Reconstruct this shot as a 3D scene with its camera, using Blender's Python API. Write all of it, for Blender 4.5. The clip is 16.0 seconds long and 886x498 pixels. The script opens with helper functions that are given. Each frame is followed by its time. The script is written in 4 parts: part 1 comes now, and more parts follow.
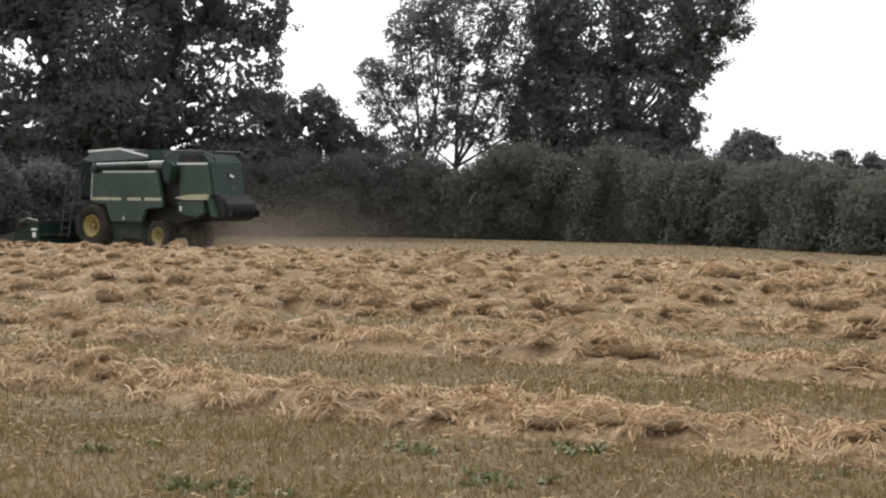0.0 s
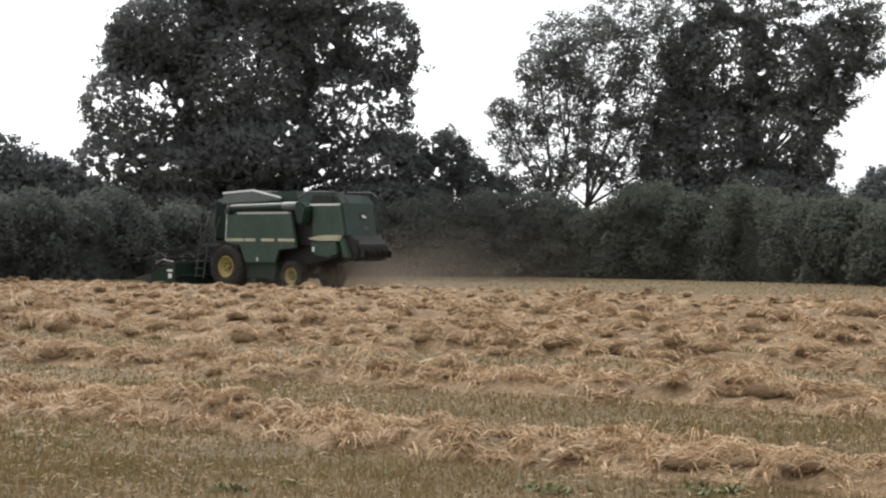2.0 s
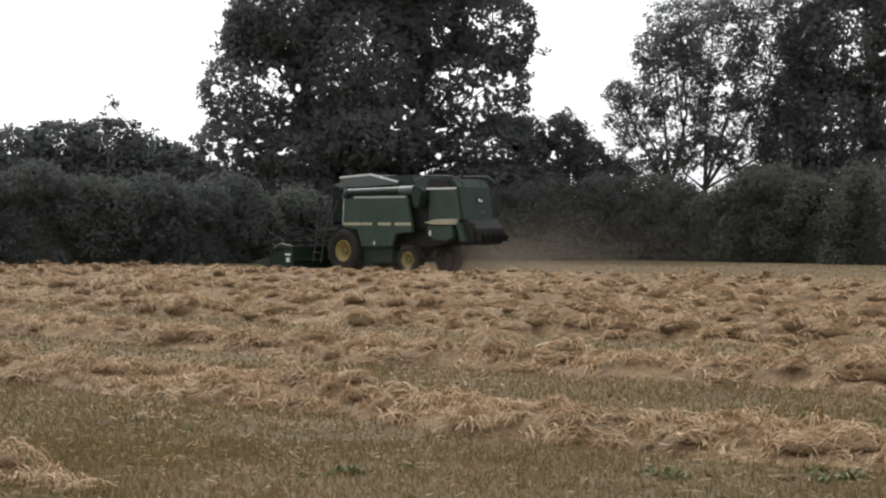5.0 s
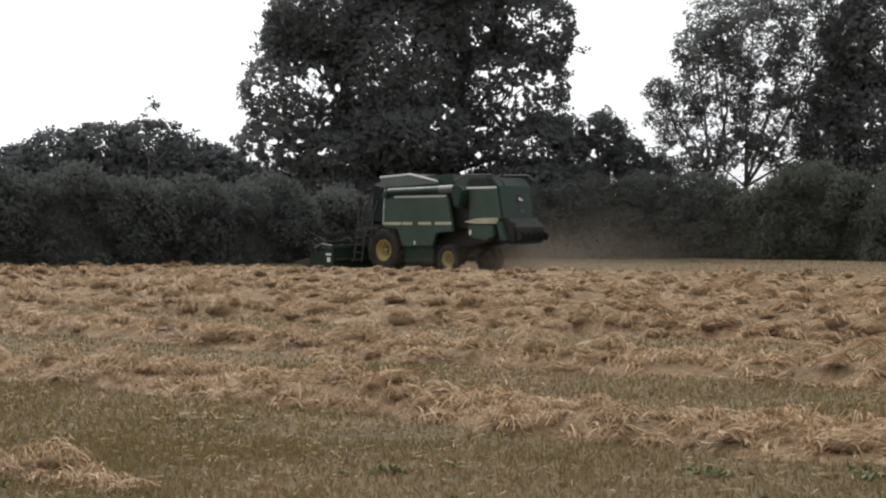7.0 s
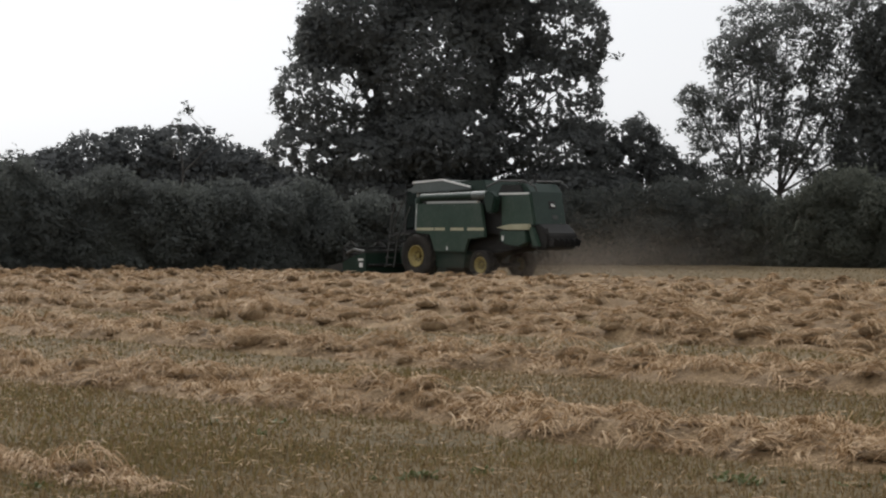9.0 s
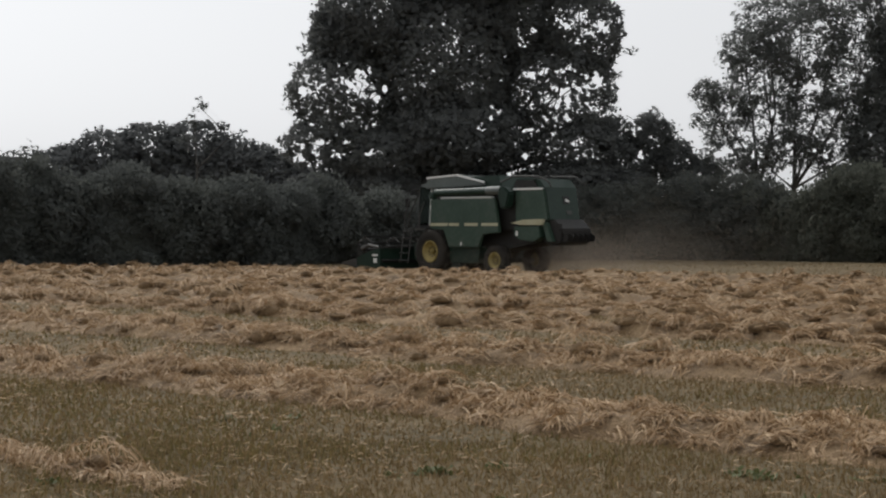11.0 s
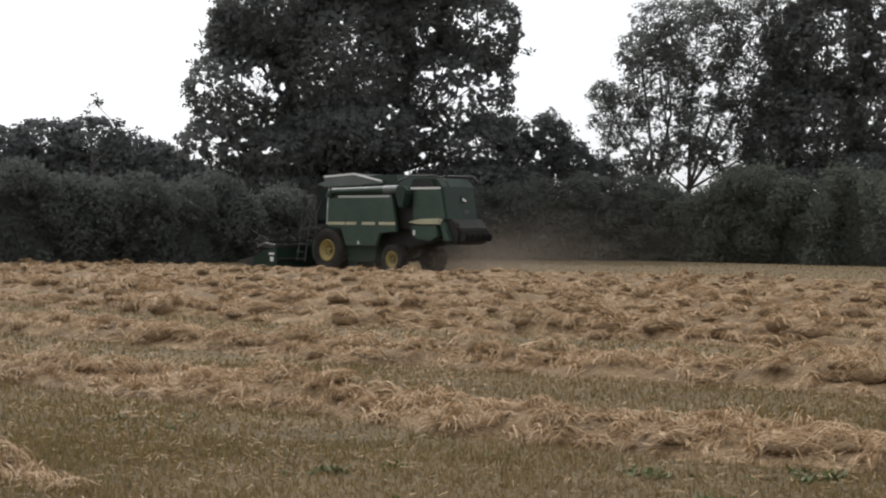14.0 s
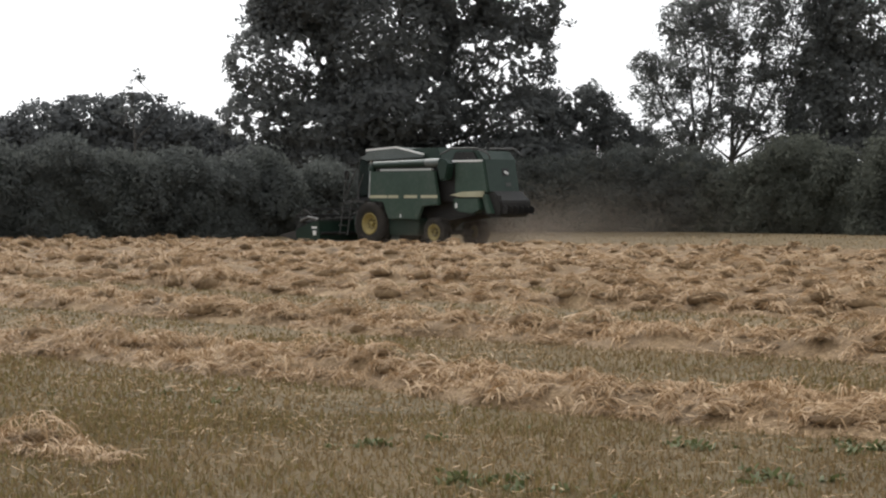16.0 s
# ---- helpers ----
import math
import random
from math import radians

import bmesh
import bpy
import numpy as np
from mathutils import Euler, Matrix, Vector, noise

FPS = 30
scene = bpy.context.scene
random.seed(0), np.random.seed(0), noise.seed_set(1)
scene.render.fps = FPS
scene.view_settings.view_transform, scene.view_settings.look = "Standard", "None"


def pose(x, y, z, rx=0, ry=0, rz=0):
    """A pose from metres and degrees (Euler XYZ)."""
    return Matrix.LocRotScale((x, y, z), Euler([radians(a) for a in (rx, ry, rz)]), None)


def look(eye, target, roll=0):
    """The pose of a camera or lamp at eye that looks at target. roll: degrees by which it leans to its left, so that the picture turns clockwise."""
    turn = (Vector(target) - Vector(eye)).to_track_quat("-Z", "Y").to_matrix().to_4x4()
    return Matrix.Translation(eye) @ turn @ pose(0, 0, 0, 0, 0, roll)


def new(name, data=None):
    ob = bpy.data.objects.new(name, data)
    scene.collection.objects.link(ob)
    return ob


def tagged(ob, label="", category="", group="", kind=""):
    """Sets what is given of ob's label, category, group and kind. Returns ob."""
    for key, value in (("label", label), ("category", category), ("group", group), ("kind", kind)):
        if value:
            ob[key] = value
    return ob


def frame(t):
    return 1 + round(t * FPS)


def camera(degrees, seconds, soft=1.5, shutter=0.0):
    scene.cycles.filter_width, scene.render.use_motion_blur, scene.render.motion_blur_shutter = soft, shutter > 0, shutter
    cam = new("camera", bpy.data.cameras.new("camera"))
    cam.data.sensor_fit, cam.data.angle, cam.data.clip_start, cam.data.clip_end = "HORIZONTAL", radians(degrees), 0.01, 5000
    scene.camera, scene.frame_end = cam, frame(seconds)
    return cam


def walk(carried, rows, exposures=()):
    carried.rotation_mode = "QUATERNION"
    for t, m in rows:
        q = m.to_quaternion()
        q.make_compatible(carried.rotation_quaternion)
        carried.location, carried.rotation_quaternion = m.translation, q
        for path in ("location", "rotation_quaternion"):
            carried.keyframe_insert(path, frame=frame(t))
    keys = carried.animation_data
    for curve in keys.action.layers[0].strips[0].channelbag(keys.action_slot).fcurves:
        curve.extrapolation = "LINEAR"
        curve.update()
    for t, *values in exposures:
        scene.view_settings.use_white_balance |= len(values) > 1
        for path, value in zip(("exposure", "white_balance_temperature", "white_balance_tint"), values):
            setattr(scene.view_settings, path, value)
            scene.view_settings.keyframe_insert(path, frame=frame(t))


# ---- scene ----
EYE = (0.0, 0.0, 1.6)
cam = camera(26.74, 16.0, soft=2.2)


def aim(right, up, lean):
    """A pose at EYE that looks so many degrees to the right of north and up, leaning by so many degrees."""
    a, b = radians(right), radians(up)
    way = Vector((math.cos(b) * math.sin(a), math.cos(b) * math.cos(a), math.sin(b)))
    return look(EYE, Vector(EYE) + 50 * way, -lean)


TURNS = [
    (0.0, 8.431, -1.271, -0.675),
    (0.5, 7.699, -0.940, -0.493),
    (1.0, 6.153, -0.588, -0.339),
    (1.5, 5.008, -0.444, -0.464),
    (2.0, 4.383, -0.089, -0.389),
    (2.5, 3.535, -0.318, -0.356),
    (3.0, 2.648, -0.415, -0.233),
    (3.5, 2.092, -0.110, -0.345),
    (4.0, 1.946, -0.256, -0.116),
    (4.2, 1.761, -0.520, -0.150),
    (6.3, -0.039, -0.703, -0.119),
    (6.5, -0.034, -0.787, -0.125),
    (7.0, -0.434, -0.637, 0.080),
    (7.5, -0.347, -0.334, -0.016),
    (8.0, -0.638, -0.379, -0.105),
    (8.5, -0.883, -0.475, -0.130),
    (9.0, -1.426, -0.462, -0.198),
    (9.2, -1.483, -0.553, -0.123),
    (11.3, -2.065, -0.604, -0.108),
    (11.5, -2.271, -0.467, -0.127),
    (12.0, -2.107, -1.000, -0.019),
    (12.5, -2.468, -1.534, 0.306),
    (13.0, -1.452, -1.355, 0.065),
    (13.5, -0.901, -1.152, -0.223),
    (14.0, 1.300, -0.618, -0.442),
    (14.5, -0.075, -0.246, -0.170),
    (15.0, 0.577, -1.037, 0.095),
    (15.5, 0.024, -1.138, 0.032),
    (16.0, -0.000, -1.458, -0.000),
]
walk(cam, [(t, aim(a, b, c)) for t, a, b, c in TURNS],
     exposures=[(0.0, 0.18, 6250, 10), (3.0, 0.16, 6250, 10), (3.5, 0.07, 6250, 10), (4.0, -0.15, 6250, 10), (6.5, -0.15, 6250, 10), (7.5, -0.28, 6250, 10), (8.0, -0.42, 6250, 10),
                (9.0, -0.47, 6250, 10), (11.3, -0.69, 6250, 10), (12.0, -0.66, 6250, 10), (12.5, -0.36, 6250, 10), (13.0, -0.26, 6250, 10), (14.5, -0.24, 6250, 10),
                (15.0, -0.37, 6250, 10), (15.5, -0.16, 6250, 10), (16.0, -0.04, 6250, 10)])


# ---- light: a bright, white overcast sky with a weak, hazy sun behind the trees ----
SUN_UP, SUN_TURN = radians(43), radians(-35)
world = bpy.data.worlds.new("overcast")
scene.world = world
world.use_nodes = True
wn = world.node_tree
wn.nodes.clear()
sky = wn.nodes.new("ShaderNodeTexSky")
sky.sky_type, sky.sun_disc = "NISHITA", False
sky.sun_elevation, sky.sun_rotation = SUN_UP, SUN_TURN
sky.dust_density, sky.ozone_density, sky.air_density = 4.0, 1.0, 1.0
pale = wn.nodes.new("ShaderNodeHueSaturation")
pale.inputs["Saturation"].default_value = 0.12
wn.links.new(sky.outputs[0], pale.inputs["Color"])
clear_part = wn.nodes.new("ShaderNodeBackground")
clear_part.inputs["Strength"].default_value = 0.06
wn.links.new(pale.outputs[0], clear_part.inputs["Color"])
cloud_part = wn.nodes.new("ShaderNodeBackground")
cloud_part.inputs["Color"].default_value = (1.0, 0.99, 0.975, 1)
cloud_part.inputs["Strength"].default_value = 0.95
both = wn.nodes.new("ShaderNodeAddShader")
wn.links.new(clear_part.outputs[0], both.inputs[0])
wn.links.new(cloud_part.outputs[0], both.inputs[1])
wout = wn.nodes.new("ShaderNodeOutputWorld")
wn.links.new(both.outputs[0], wout.inputs["Surface"])

sun = new("sun", bpy.data.lights.new("sun", "SUN"))
sun.data.energy, sun.data.angle, sun.data.color = 2.7, radians(11), (1.0, 0.95, 0.87)
sun_way = Vector((math.cos(SUN_UP) * math.sin(SUN_TURN), math.cos(SUN_UP) * math.cos(SUN_TURN), math.sin(SUN_UP)))
sun.matrix_world = look(sun_way * 200, (0, 0, 0))


# ---- materials ----
def material(name, colors, rough=0.8, metal=0.0, big=1.0, fine=20.0, bump=0.0, bump_scale=30.0, island=0.0, translucent=0.0,
             spec=0.3):
    """colors: two or three tones, mixed by noise at two scales; island: how much each loose piece differs."""
    m = bpy.data.materials.new(name)
    m.use_nodes = True
    n, l = m.node_tree.nodes, m.node_tree.links
    b = n["Principled BSDF"]
    b.inputs["Roughness"].default_value, b.inputs["Metallic"].default_value = rough, metal
    b.inputs["Specular IOR Level"].default_value = spec
    tc = n.new("ShaderNodeTexCoord")
    geo = n.new("ShaderNodeNewGeometry")
    n1 = n.new("ShaderNodeTexNoise")
    n1.inputs["Scale"].default_value, n1.inputs["Detail"].default_value = big, 4
    n2 = n.new("ShaderNodeTexNoise")
    n2.inputs["Scale"].default_value, n2.inputs["Detail"].default_value = fine, 5
    for t in (n1, n2):
        l.new(tc.outputs["Object"], t.inputs["Vector"])
    mean = n.new("ShaderNodeMath")
    mean.operation = "MULTIPLY_ADD"
    mean.inputs[1].default_value = 0.55
    l.new(n1.outputs[0], mean.inputs[0])
    half = n.new("ShaderNodeMath")
    half.operation = "MULTIPLY"
    half.inputs[1].default_value = 0.45
    l.new(n2.outputs[0], half.inputs[0])
    l.new(half.outputs[0], mean.inputs[2])
    fac = mean.outputs[0]
    if island:
        mixer = n.new("ShaderNodeMix")
        mixer.inputs["Factor"].default_value = island
        l.new(fac, mixer.inputs[2])
        l.new(geo.outputs["Random Per Island"], mixer.inputs[3])
        fac = mixer.outputs[0]
    ramp = n.new("ShaderNodeValToRGB")
    lo, hi = (0.05, 0.95) if island else (0.32, 0.68)
    ramp.color_ramp.elements[0].position, ramp.color_ramp.elements[1].position = lo, hi
    ramp.color_ramp.elements[0].color, ramp.color_ramp.elements[1].color = (*colors[0], 1), (*colors[-1], 1)
    for i, c in enumerate(colors[1:-1]):
        e = ramp.color_ramp.elements.new(lo + (hi - lo) * (i + 1) / (len(colors) - 1))
        e.color = (*c, 1)
    l.new(fac, ramp.inputs[0])
    l.new(ramp.outputs[0], b.inputs["Base Color"])
    if bump:
        bn = n.new("ShaderNodeTexNoise")
        bn.inputs["Scale"].default_value, bn.inputs["Detail"].default_value = bump_scale, 6
        l.new(tc.outputs["Object"], bn.inputs["Vector"])
        bp = n.new("ShaderNodeBump")
        bp.inputs["Strength"].default_value, bp.inputs["Distance"].default_value = bump, 0.03
        l.new(bn.outputs[0], bp.inputs["Height"])
        l.new(bp.outputs[0], b.inputs["Normal"])
    if translucent:
        tr = n.new("ShaderNodeBsdfTranslucent")
        l.new(ramp.outputs[0], tr.inputs["Color"])
        mx = n.new("ShaderNodeMixShader")
        mx.inputs[0].default_value = translucent
        l.new(b.outputs[0], mx.inputs[1])
        l.new(tr.outputs[0], mx.inputs[2])
        l.new(mx.outputs[0], n["Material Output"].inputs["Surface"])
    return m


SOIL = material("stubble_soil", [(0.074, 0.058, 0.029), (0.114, 0.084, 0.041), (0.155, 0.109, 0.054)], 0.95, big=0.6, fine=14, bump=0.8, bump_scale=25)
# Bed darker than STRAW, with the shade between tufts put into its colour.
STRAW_BED_SHADE = material("straw_bed_shade", [(0.080, 0.051, 0.025), (0.185, 0.121, 0.063), (0.33, 0.232, 0.130)], 0.85, big=1.6, fine=22, bump=1.0, bump_scale=38)
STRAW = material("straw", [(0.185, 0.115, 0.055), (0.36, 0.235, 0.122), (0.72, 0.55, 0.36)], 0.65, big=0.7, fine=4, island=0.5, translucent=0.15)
STUBBLE = material("stubble", [(0.094, 0.067, 0.031), (0.173, 0.118, 0.055), (0.302, 0.223, 0.118)], 0.75, big=0.35, fine=2.0, island=0.5, translucent=0.4)
GRASS = material("grass", [(0.086, 0.070, 0.026), (0.142, 0.112, 0.042), (0.234, 0.166, 0.072)], 0.7, big=0.4, fine=2.0, island=0.5, translucent=0.4)
WEED = material("weed_leaf", [(0.065, 0.080, 0.028), (0.125, 0.14, 0.052)], 0.6, big=1.0, fine=9.0, island=0.5, translucent=0.2)
# Leaf tones lifted and greyed, with the air's haze put into their colour.
OAK_LEAF = material("oak_leaf", [(0.127, 0.134, 0.138), (0.147, 0.153, 0.149), (0.173, 0.181, 0.162)], 0.7, big=0.35, fine=2.0, island=0.25, translucent=0.5, spec=0.1)
ASH_LEAF = material("ash_leaf", [(0.132, 0.139, 0.139), (0.156, 0.163, 0.156), (0.194, 0.202, 0.180)], 0.6, big=0.35, fine=2.0, island=0.3, translucent=0.5, spec=0.15)
HEDGE_LEAF = material("hedge_leaf", [(0.098, 0.103, 0.105), (0.117, 0.125, 0.117), (0.145, 0.154, 0.128)], 0.8, big=0.25, fine=1.5, island=0.12, translucent=0.5, spec=0.05)
HAZEL_LEAF = material("hazel_leaf", [(0.096, 0.102, 0.094), (0.119, 0.127, 0.105), (0.148, 0.157, 0.116)], 0.75, big=0.25, fine=1.5, island=0.12, translucent=0.5, spec=0.05)
FAR_LEAF = material("far_leaf", [(0.122, 0.128, 0.132), (0.146, 0.152, 0.148)], 0.8, big=0.2, fine=1.5, island=0.2, translucent=0.45, spec=0.05)
BARK = material("bark", [(0.045, 0.041, 0.037), (0.090, 0.082, 0.073)], 0.9, big=1.5, fine=12, bump=0.8, bump_scale=14)
GREEN = material("dusty_green_paint", [(0.018, 0.038, 0.026), (0.027, 0.052, 0.036), (0.050, 0.066, 0.052)], 0.45, big=0.9, fine=7, spec=0.4)
# Darker green parts; on the header it carries shade in its colour.
DARK_GREEN = material("dark_green_paint_and_shade", [(0.007, 0.019, 0.013), (0.014, 0.031, 0.021)], 0.5, big=1.0, fine=8)
DARK = material("dark_metal", [(0.012, 0.012, 0.012), (0.032, 0.030, 0.027)], 0.6, metal=0.2, big=1.2, fine=12)
STEEL = material("worn_steel", [(0.035, 0.035, 0.034), (0.085, 0.083, 0.078)], 0.55, metal=0.5, big=1.5, fine=16)
GREY = material("grey_green_paint", [(0.072, 0.085, 0.079), (0.119, 0.133, 0.126)], 0.5, big=1.0, fine=9)
# Cab posts, and painted light on the side panels' top edges.
PALE = material("pale_post_lit_edge", [(0.331, 0.346, 0.331), (0.446, 0.454, 0.432)], 0.5, big=1.0, fine=9)
CREAM = material("cream_stripe", [(0.302, 0.288, 0.187), (0.432, 0.410, 0.288)], 0.55, big=2.0, fine=14)
YELLOW = material("yellow_rim", [(0.187, 0.144, 0.043), (0.302, 0.238, 0.086)], 0.5, big=2.5, fine=14)
TYRE = material("dusty_tyre", [(0.012, 0.011, 0.010), (0.036, 0.031, 0.024)], 0.9, big=2.5, fine=18, bump=0.3)
# Decals and small fittings, also the painted light on roof and hood edges.
WHITE = material("white_decal_lit_edge", [(0.60, 0.60, 0.58), (0.70, 0.70, 0.68)], 0.6, big=3, fine=20)
DUST = material("dust", [(0.306, 0.255, 0.204), (0.391, 0.332, 0.272)], 1.0, big=1, fine=5, translucent=0.5)
GLASS = bpy.data.materials.new("tinted_glass")
GLASS.use_nodes = True
_g = GLASS.node_tree.nodes["Principled BSDF"]
_g.inputs["Base Color"].default_value = (0.10, 0.13, 0.12, 1)
_g.inputs["Roughness"].default_value, _g.inputs["Transmission Weight"].default_value = 0.05, 0.8


# ---- mesh tools ----
rng = np.random.default_rng(7)


def mesh_of(name, verts, faces, mat, smooth=False):
    """A mesh from an array of places and an array of faces that all have the same number of corners."""
    me = bpy.data.meshes.new(name)
    verts, faces = np.asarray(verts, np.float32), np.asarray(faces, np.int32)
    me.vertices.add(len(verts))
    me.vertices.foreach_set("co", verts.ravel())
    k = faces.shape[1]
    me.loops.add(faces.size)
    me.loops.foreach_set("vertex_index", faces.ravel())
    me.polygons.add(len(faces))
    me.polygons.foreach_set("loop_start", np.arange(0, faces.size, k, dtype=np.int32))
    me.polygons.foreach_set("loop_total", np.full(len(faces), k, np.int32))
    if smooth:
        me.polygons.foreach_set("use_smooth", np.ones(len(faces), bool))
    me.update(calc_edges=True)
    me.materials.append(mat)
    return me


def part(name, bm, mat, parent=None, label="", kind=""):
    """Links a bmesh or a mesh as one object, under a thing or a part."""
    if isinstance(bm, bmesh.types.BMesh):
        me = bpy.data.meshes.new(name)
        bm.to_mesh(me)
        bm.free()
        me.materials.append(mat)
    else:
        me = bm
    ob = new(name, me)
    ob.parent = parent
    return tagged(ob, label=label, kind=kind)


def fbm(p, scale, seed=0):
    """Smooth noise of about -1 to 1 at many places at once, from a few summed waves."""
    r = np.random.default_rng(seed)
    out = np.zeros(len(p))
    for k in range(10):
        f = scale * (0.6 + 1.9 * r.random())
        d = r.normal(size=p.shape[1])
        d /= np.linalg.norm(d)
        out += np.sin(f * (p @ d) * 6.283 + r.random() * 6.283) / (1 + 0.5 * f / scale)
    return out / 3.0


def blades(base, lean, width, length, droop=0.3, joints=2):
    """Ribbons that start at base, run along the unit directions lean and sag. All arrays; gives places and faces."""
    n = len(base)
    side = np.cross(lean, np.array([0, 0, 1.0])) + rng.normal(scale=0.35, size=(n, 3))
    side /= np.linalg.norm(side, axis=1)[:, None] + 1e-9
    rows = []
    for j in range(joints + 1):
        s = j / joints
        c = base + lean * (length * s)[:, None]
        c[:, 2] -= droop * length * s * s
        w = width * (1 - 0.55 * s)
        rows += [c - side * (w / 2)[:, None], c + side * (w / 2)[:, None]]
    v = np.stack(rows, 1).reshape(-1, 3)
    k = 2 * (joints + 1)
    o = (np.arange(n) * k)[:, None]
    f = np.concatenate([np.stack([o + 2 * j, o + 2 * j + 1, o + 2 * j + 3, o + 2 * j + 2], 1)[:, :, 0] for j in range(joints)])
    return v, f


def arches(mid, lean, width, length, high, joints):
    """Ribbons that rise from both ends to an arch over mid."""
    n = len(mid)
    side = np.cross(lean, np.array([0, 0, 1.0])) + rng.normal(scale=0.4, size=(n, 3))
    side /= np.linalg.norm(side, axis=1)[:, None] + 1e-9
    sway = rng.normal(0, 0.10, n) * length
    rows = []
    for j in range(joints + 1):
        t = 2 * j / joints - 1
        c = mid + lean * (length * 0.5 * t)[:, None] + side * (sway * t * t)[:, None]
        c[:, 2] += high * (1 - 1.6 * t * t)
        w = width * (1 - 0.4 * abs(t))
        rows += [c - side * (w / 2)[:, None], c + side * (w / 2)[:, None]]
    v = np.stack(rows, 1).reshape(-1, 3)
    o = np.arange(n) * 2 * (joints + 1)
    f = np.concatenate([np.stack([o + 2 * j, o + 2 * j + 1, o + 2 * j + 3, o + 2 * j + 2], 1) for j in range(joints)])
    return v, f


def heaps(foot, turn, long, wide, high):
    """Low overhanging domes that stand on foot."""
    n, sides = len(foot), 8
    rings = ((0.75, -0.15), (1.0, 0.3), (0.8, 0.75), (0.3, 1.0))
    v = np.empty((n, len(rings), sides, 3))
    for j, (w, z) in enumerate(rings):
        for q in range(sides):
            b = 2 * np.pi * q / sides
            x, y = w * long * math.cos(b) * rng.uniform(0.85, 1.15, n), w * wide * math.sin(b) * rng.uniform(0.85, 1.15, n)
            v[:, j, q, 0] = foot[:, 0] + np.cos(turn) * x - np.sin(turn) * y
            v[:, j, q, 1] = foot[:, 1] + np.sin(turn) * x + np.cos(turn) * y
            v[:, j, q, 2] = foot[:, 2] + z * high * rng.uniform(0.9, 1.1, n)
    o = (np.arange(n) * len(rings) * sides)[:, None]
    f = [o + np.array([[j * sides + q, j * sides + (q + 1) % sides, (j + 1) * sides + (q + 1) % sides, (j + 1) * sides + q]]) for j in range(len(rings) - 1) for q in range(sides)]
    top = (len(rings) - 1) * sides
    f += [o + np.array([[top, top + q, top + q + 1, top + q + 2]]) for q in (1, 3, 5)]
    return v.reshape(-1, 3), np.concatenate(f)


def leaves(centres, size, flat=0.45, face=None):
    """A rhombic leaf at each centre, turned at random, rather level than upright; face: the way that each one looks out, if any."""
    n = len(centres)
    nrm = rng.normal(size=(n, 3))
    nrm[:, 2] += flat * np.sign(nrm[:, 2])
    if face is not None:
        nrm = nrm * np.where(np.any(face != 0, axis=1), 0.45, 1.0)[:, None] + face
    nrm /= np.linalg.norm(nrm, axis=1)[:, None]
    a = np.cross(nrm, rng.normal(size=(n, 3)))
    a /= np.linalg.norm(a, axis=1)[:, None]
    b = np.cross(nrm, a)
    s = (size * rng.uniform(0.6, 1.35, n))[:, None]
    v = np.stack([centres - a * s, centres + b * s * 0.55 - a * s * 0.1, centres + a * s, centres - b * s * 0.55 - a * s * 0.1], 1).reshape(-1, 3)
    return v, np.arange(4 * n).reshape(n, 4)


def tube(points, radii, sides=8):
    """A tapered tube along a line of places."""
    pts = [Vector(p) for p in points]
    verts, faces = [], []
    for i, p in enumerate(pts):
        d = (pts[min(i + 1, len(pts) - 1)] - pts[max(i - 1, 0)]).normalized()
        u = d.orthogonal().normalized()
        w = d.cross(u)
        for k in range(sides):
            a = 2 * math.pi * k / sides
            verts.append(p + (u * math.cos(a) + w * math.sin(a)) * radii[i])
    for i in range(len(pts) - 1):
        for k in range(sides):
            faces.append((i * sides + k, i * sides + (k + 1) % sides, (i + 1) * sides + (k + 1) % sides, (i + 1) * sides + k))
    return verts, faces


def tubes(lines, sides=8):
    verts, faces = [], []
    for pts, radii in lines:
        v, f = tube(pts, radii, sides)
        o = len(verts)
        verts += [tuple(q) for q in v]
        faces += [tuple(i + o for i in q) for q in f]
    return np.array(verts), np.array(faces)


# ---- ground ----
def ground_height(x, y):
    p = np.stack([np.asarray(x, float), np.asarray(y, float)], -1).reshape(-1, 2)
    near = np.clip(1 - np.hypot(p[:, 0], p[:, 1]) / 140, 0, 1)
    dip = 0.13 * np.exp(-((p[:, 0] + 1.0) / 16) ** 2 - ((p[:, 1] - 73) / 7) ** 2)
    return (0.05 * fbm(p, 0.06, 3) * near - dip).reshape(np.shape(x))


def build_ground():
    u = np.sinh(np.linspace(-4.6, 4.6, 180)) * 40
    gx, gy = np.meshgrid(u, u + 40)
    v = np.stack([gx.ravel(), gy.ravel(), ground_height(gx, gy).ravel()], 1)
    n = len(u)
    i = (np.arange(n - 1)[:, None] * n + np.arange(n - 1)[None]).ravel()
    me = mesh_of("ground", v, np.stack([i, i + 1, i + n + 1, i + n], 1), SOIL, True)
    tagged(new("ground", me), "brown harvested stubble field with a flat bare surface", "field", kind="structure")


build_ground()

# The rows of straw run from the far left to the near right: where each one crosses x = 0.
ROW_WAY = np.array([1.0, -0.93]) / math.hypot(1.0, 0.93)
ROW_SIDE = np.array([ROW_WAY[1], -ROW_WAY[0]])
ROW_AT = [9.5, 15.9, 23.0, 31.0, 37.5, 43.5, 49.5, 55.5, 61.5, 67.0]


def chance(i, k):
    """A random number of 0 to 1 that belongs to the whole number i."""
    v = np.sin(i * 12.9898 + k * 78.233) * 43758.5453
    return v - np.floor(v)


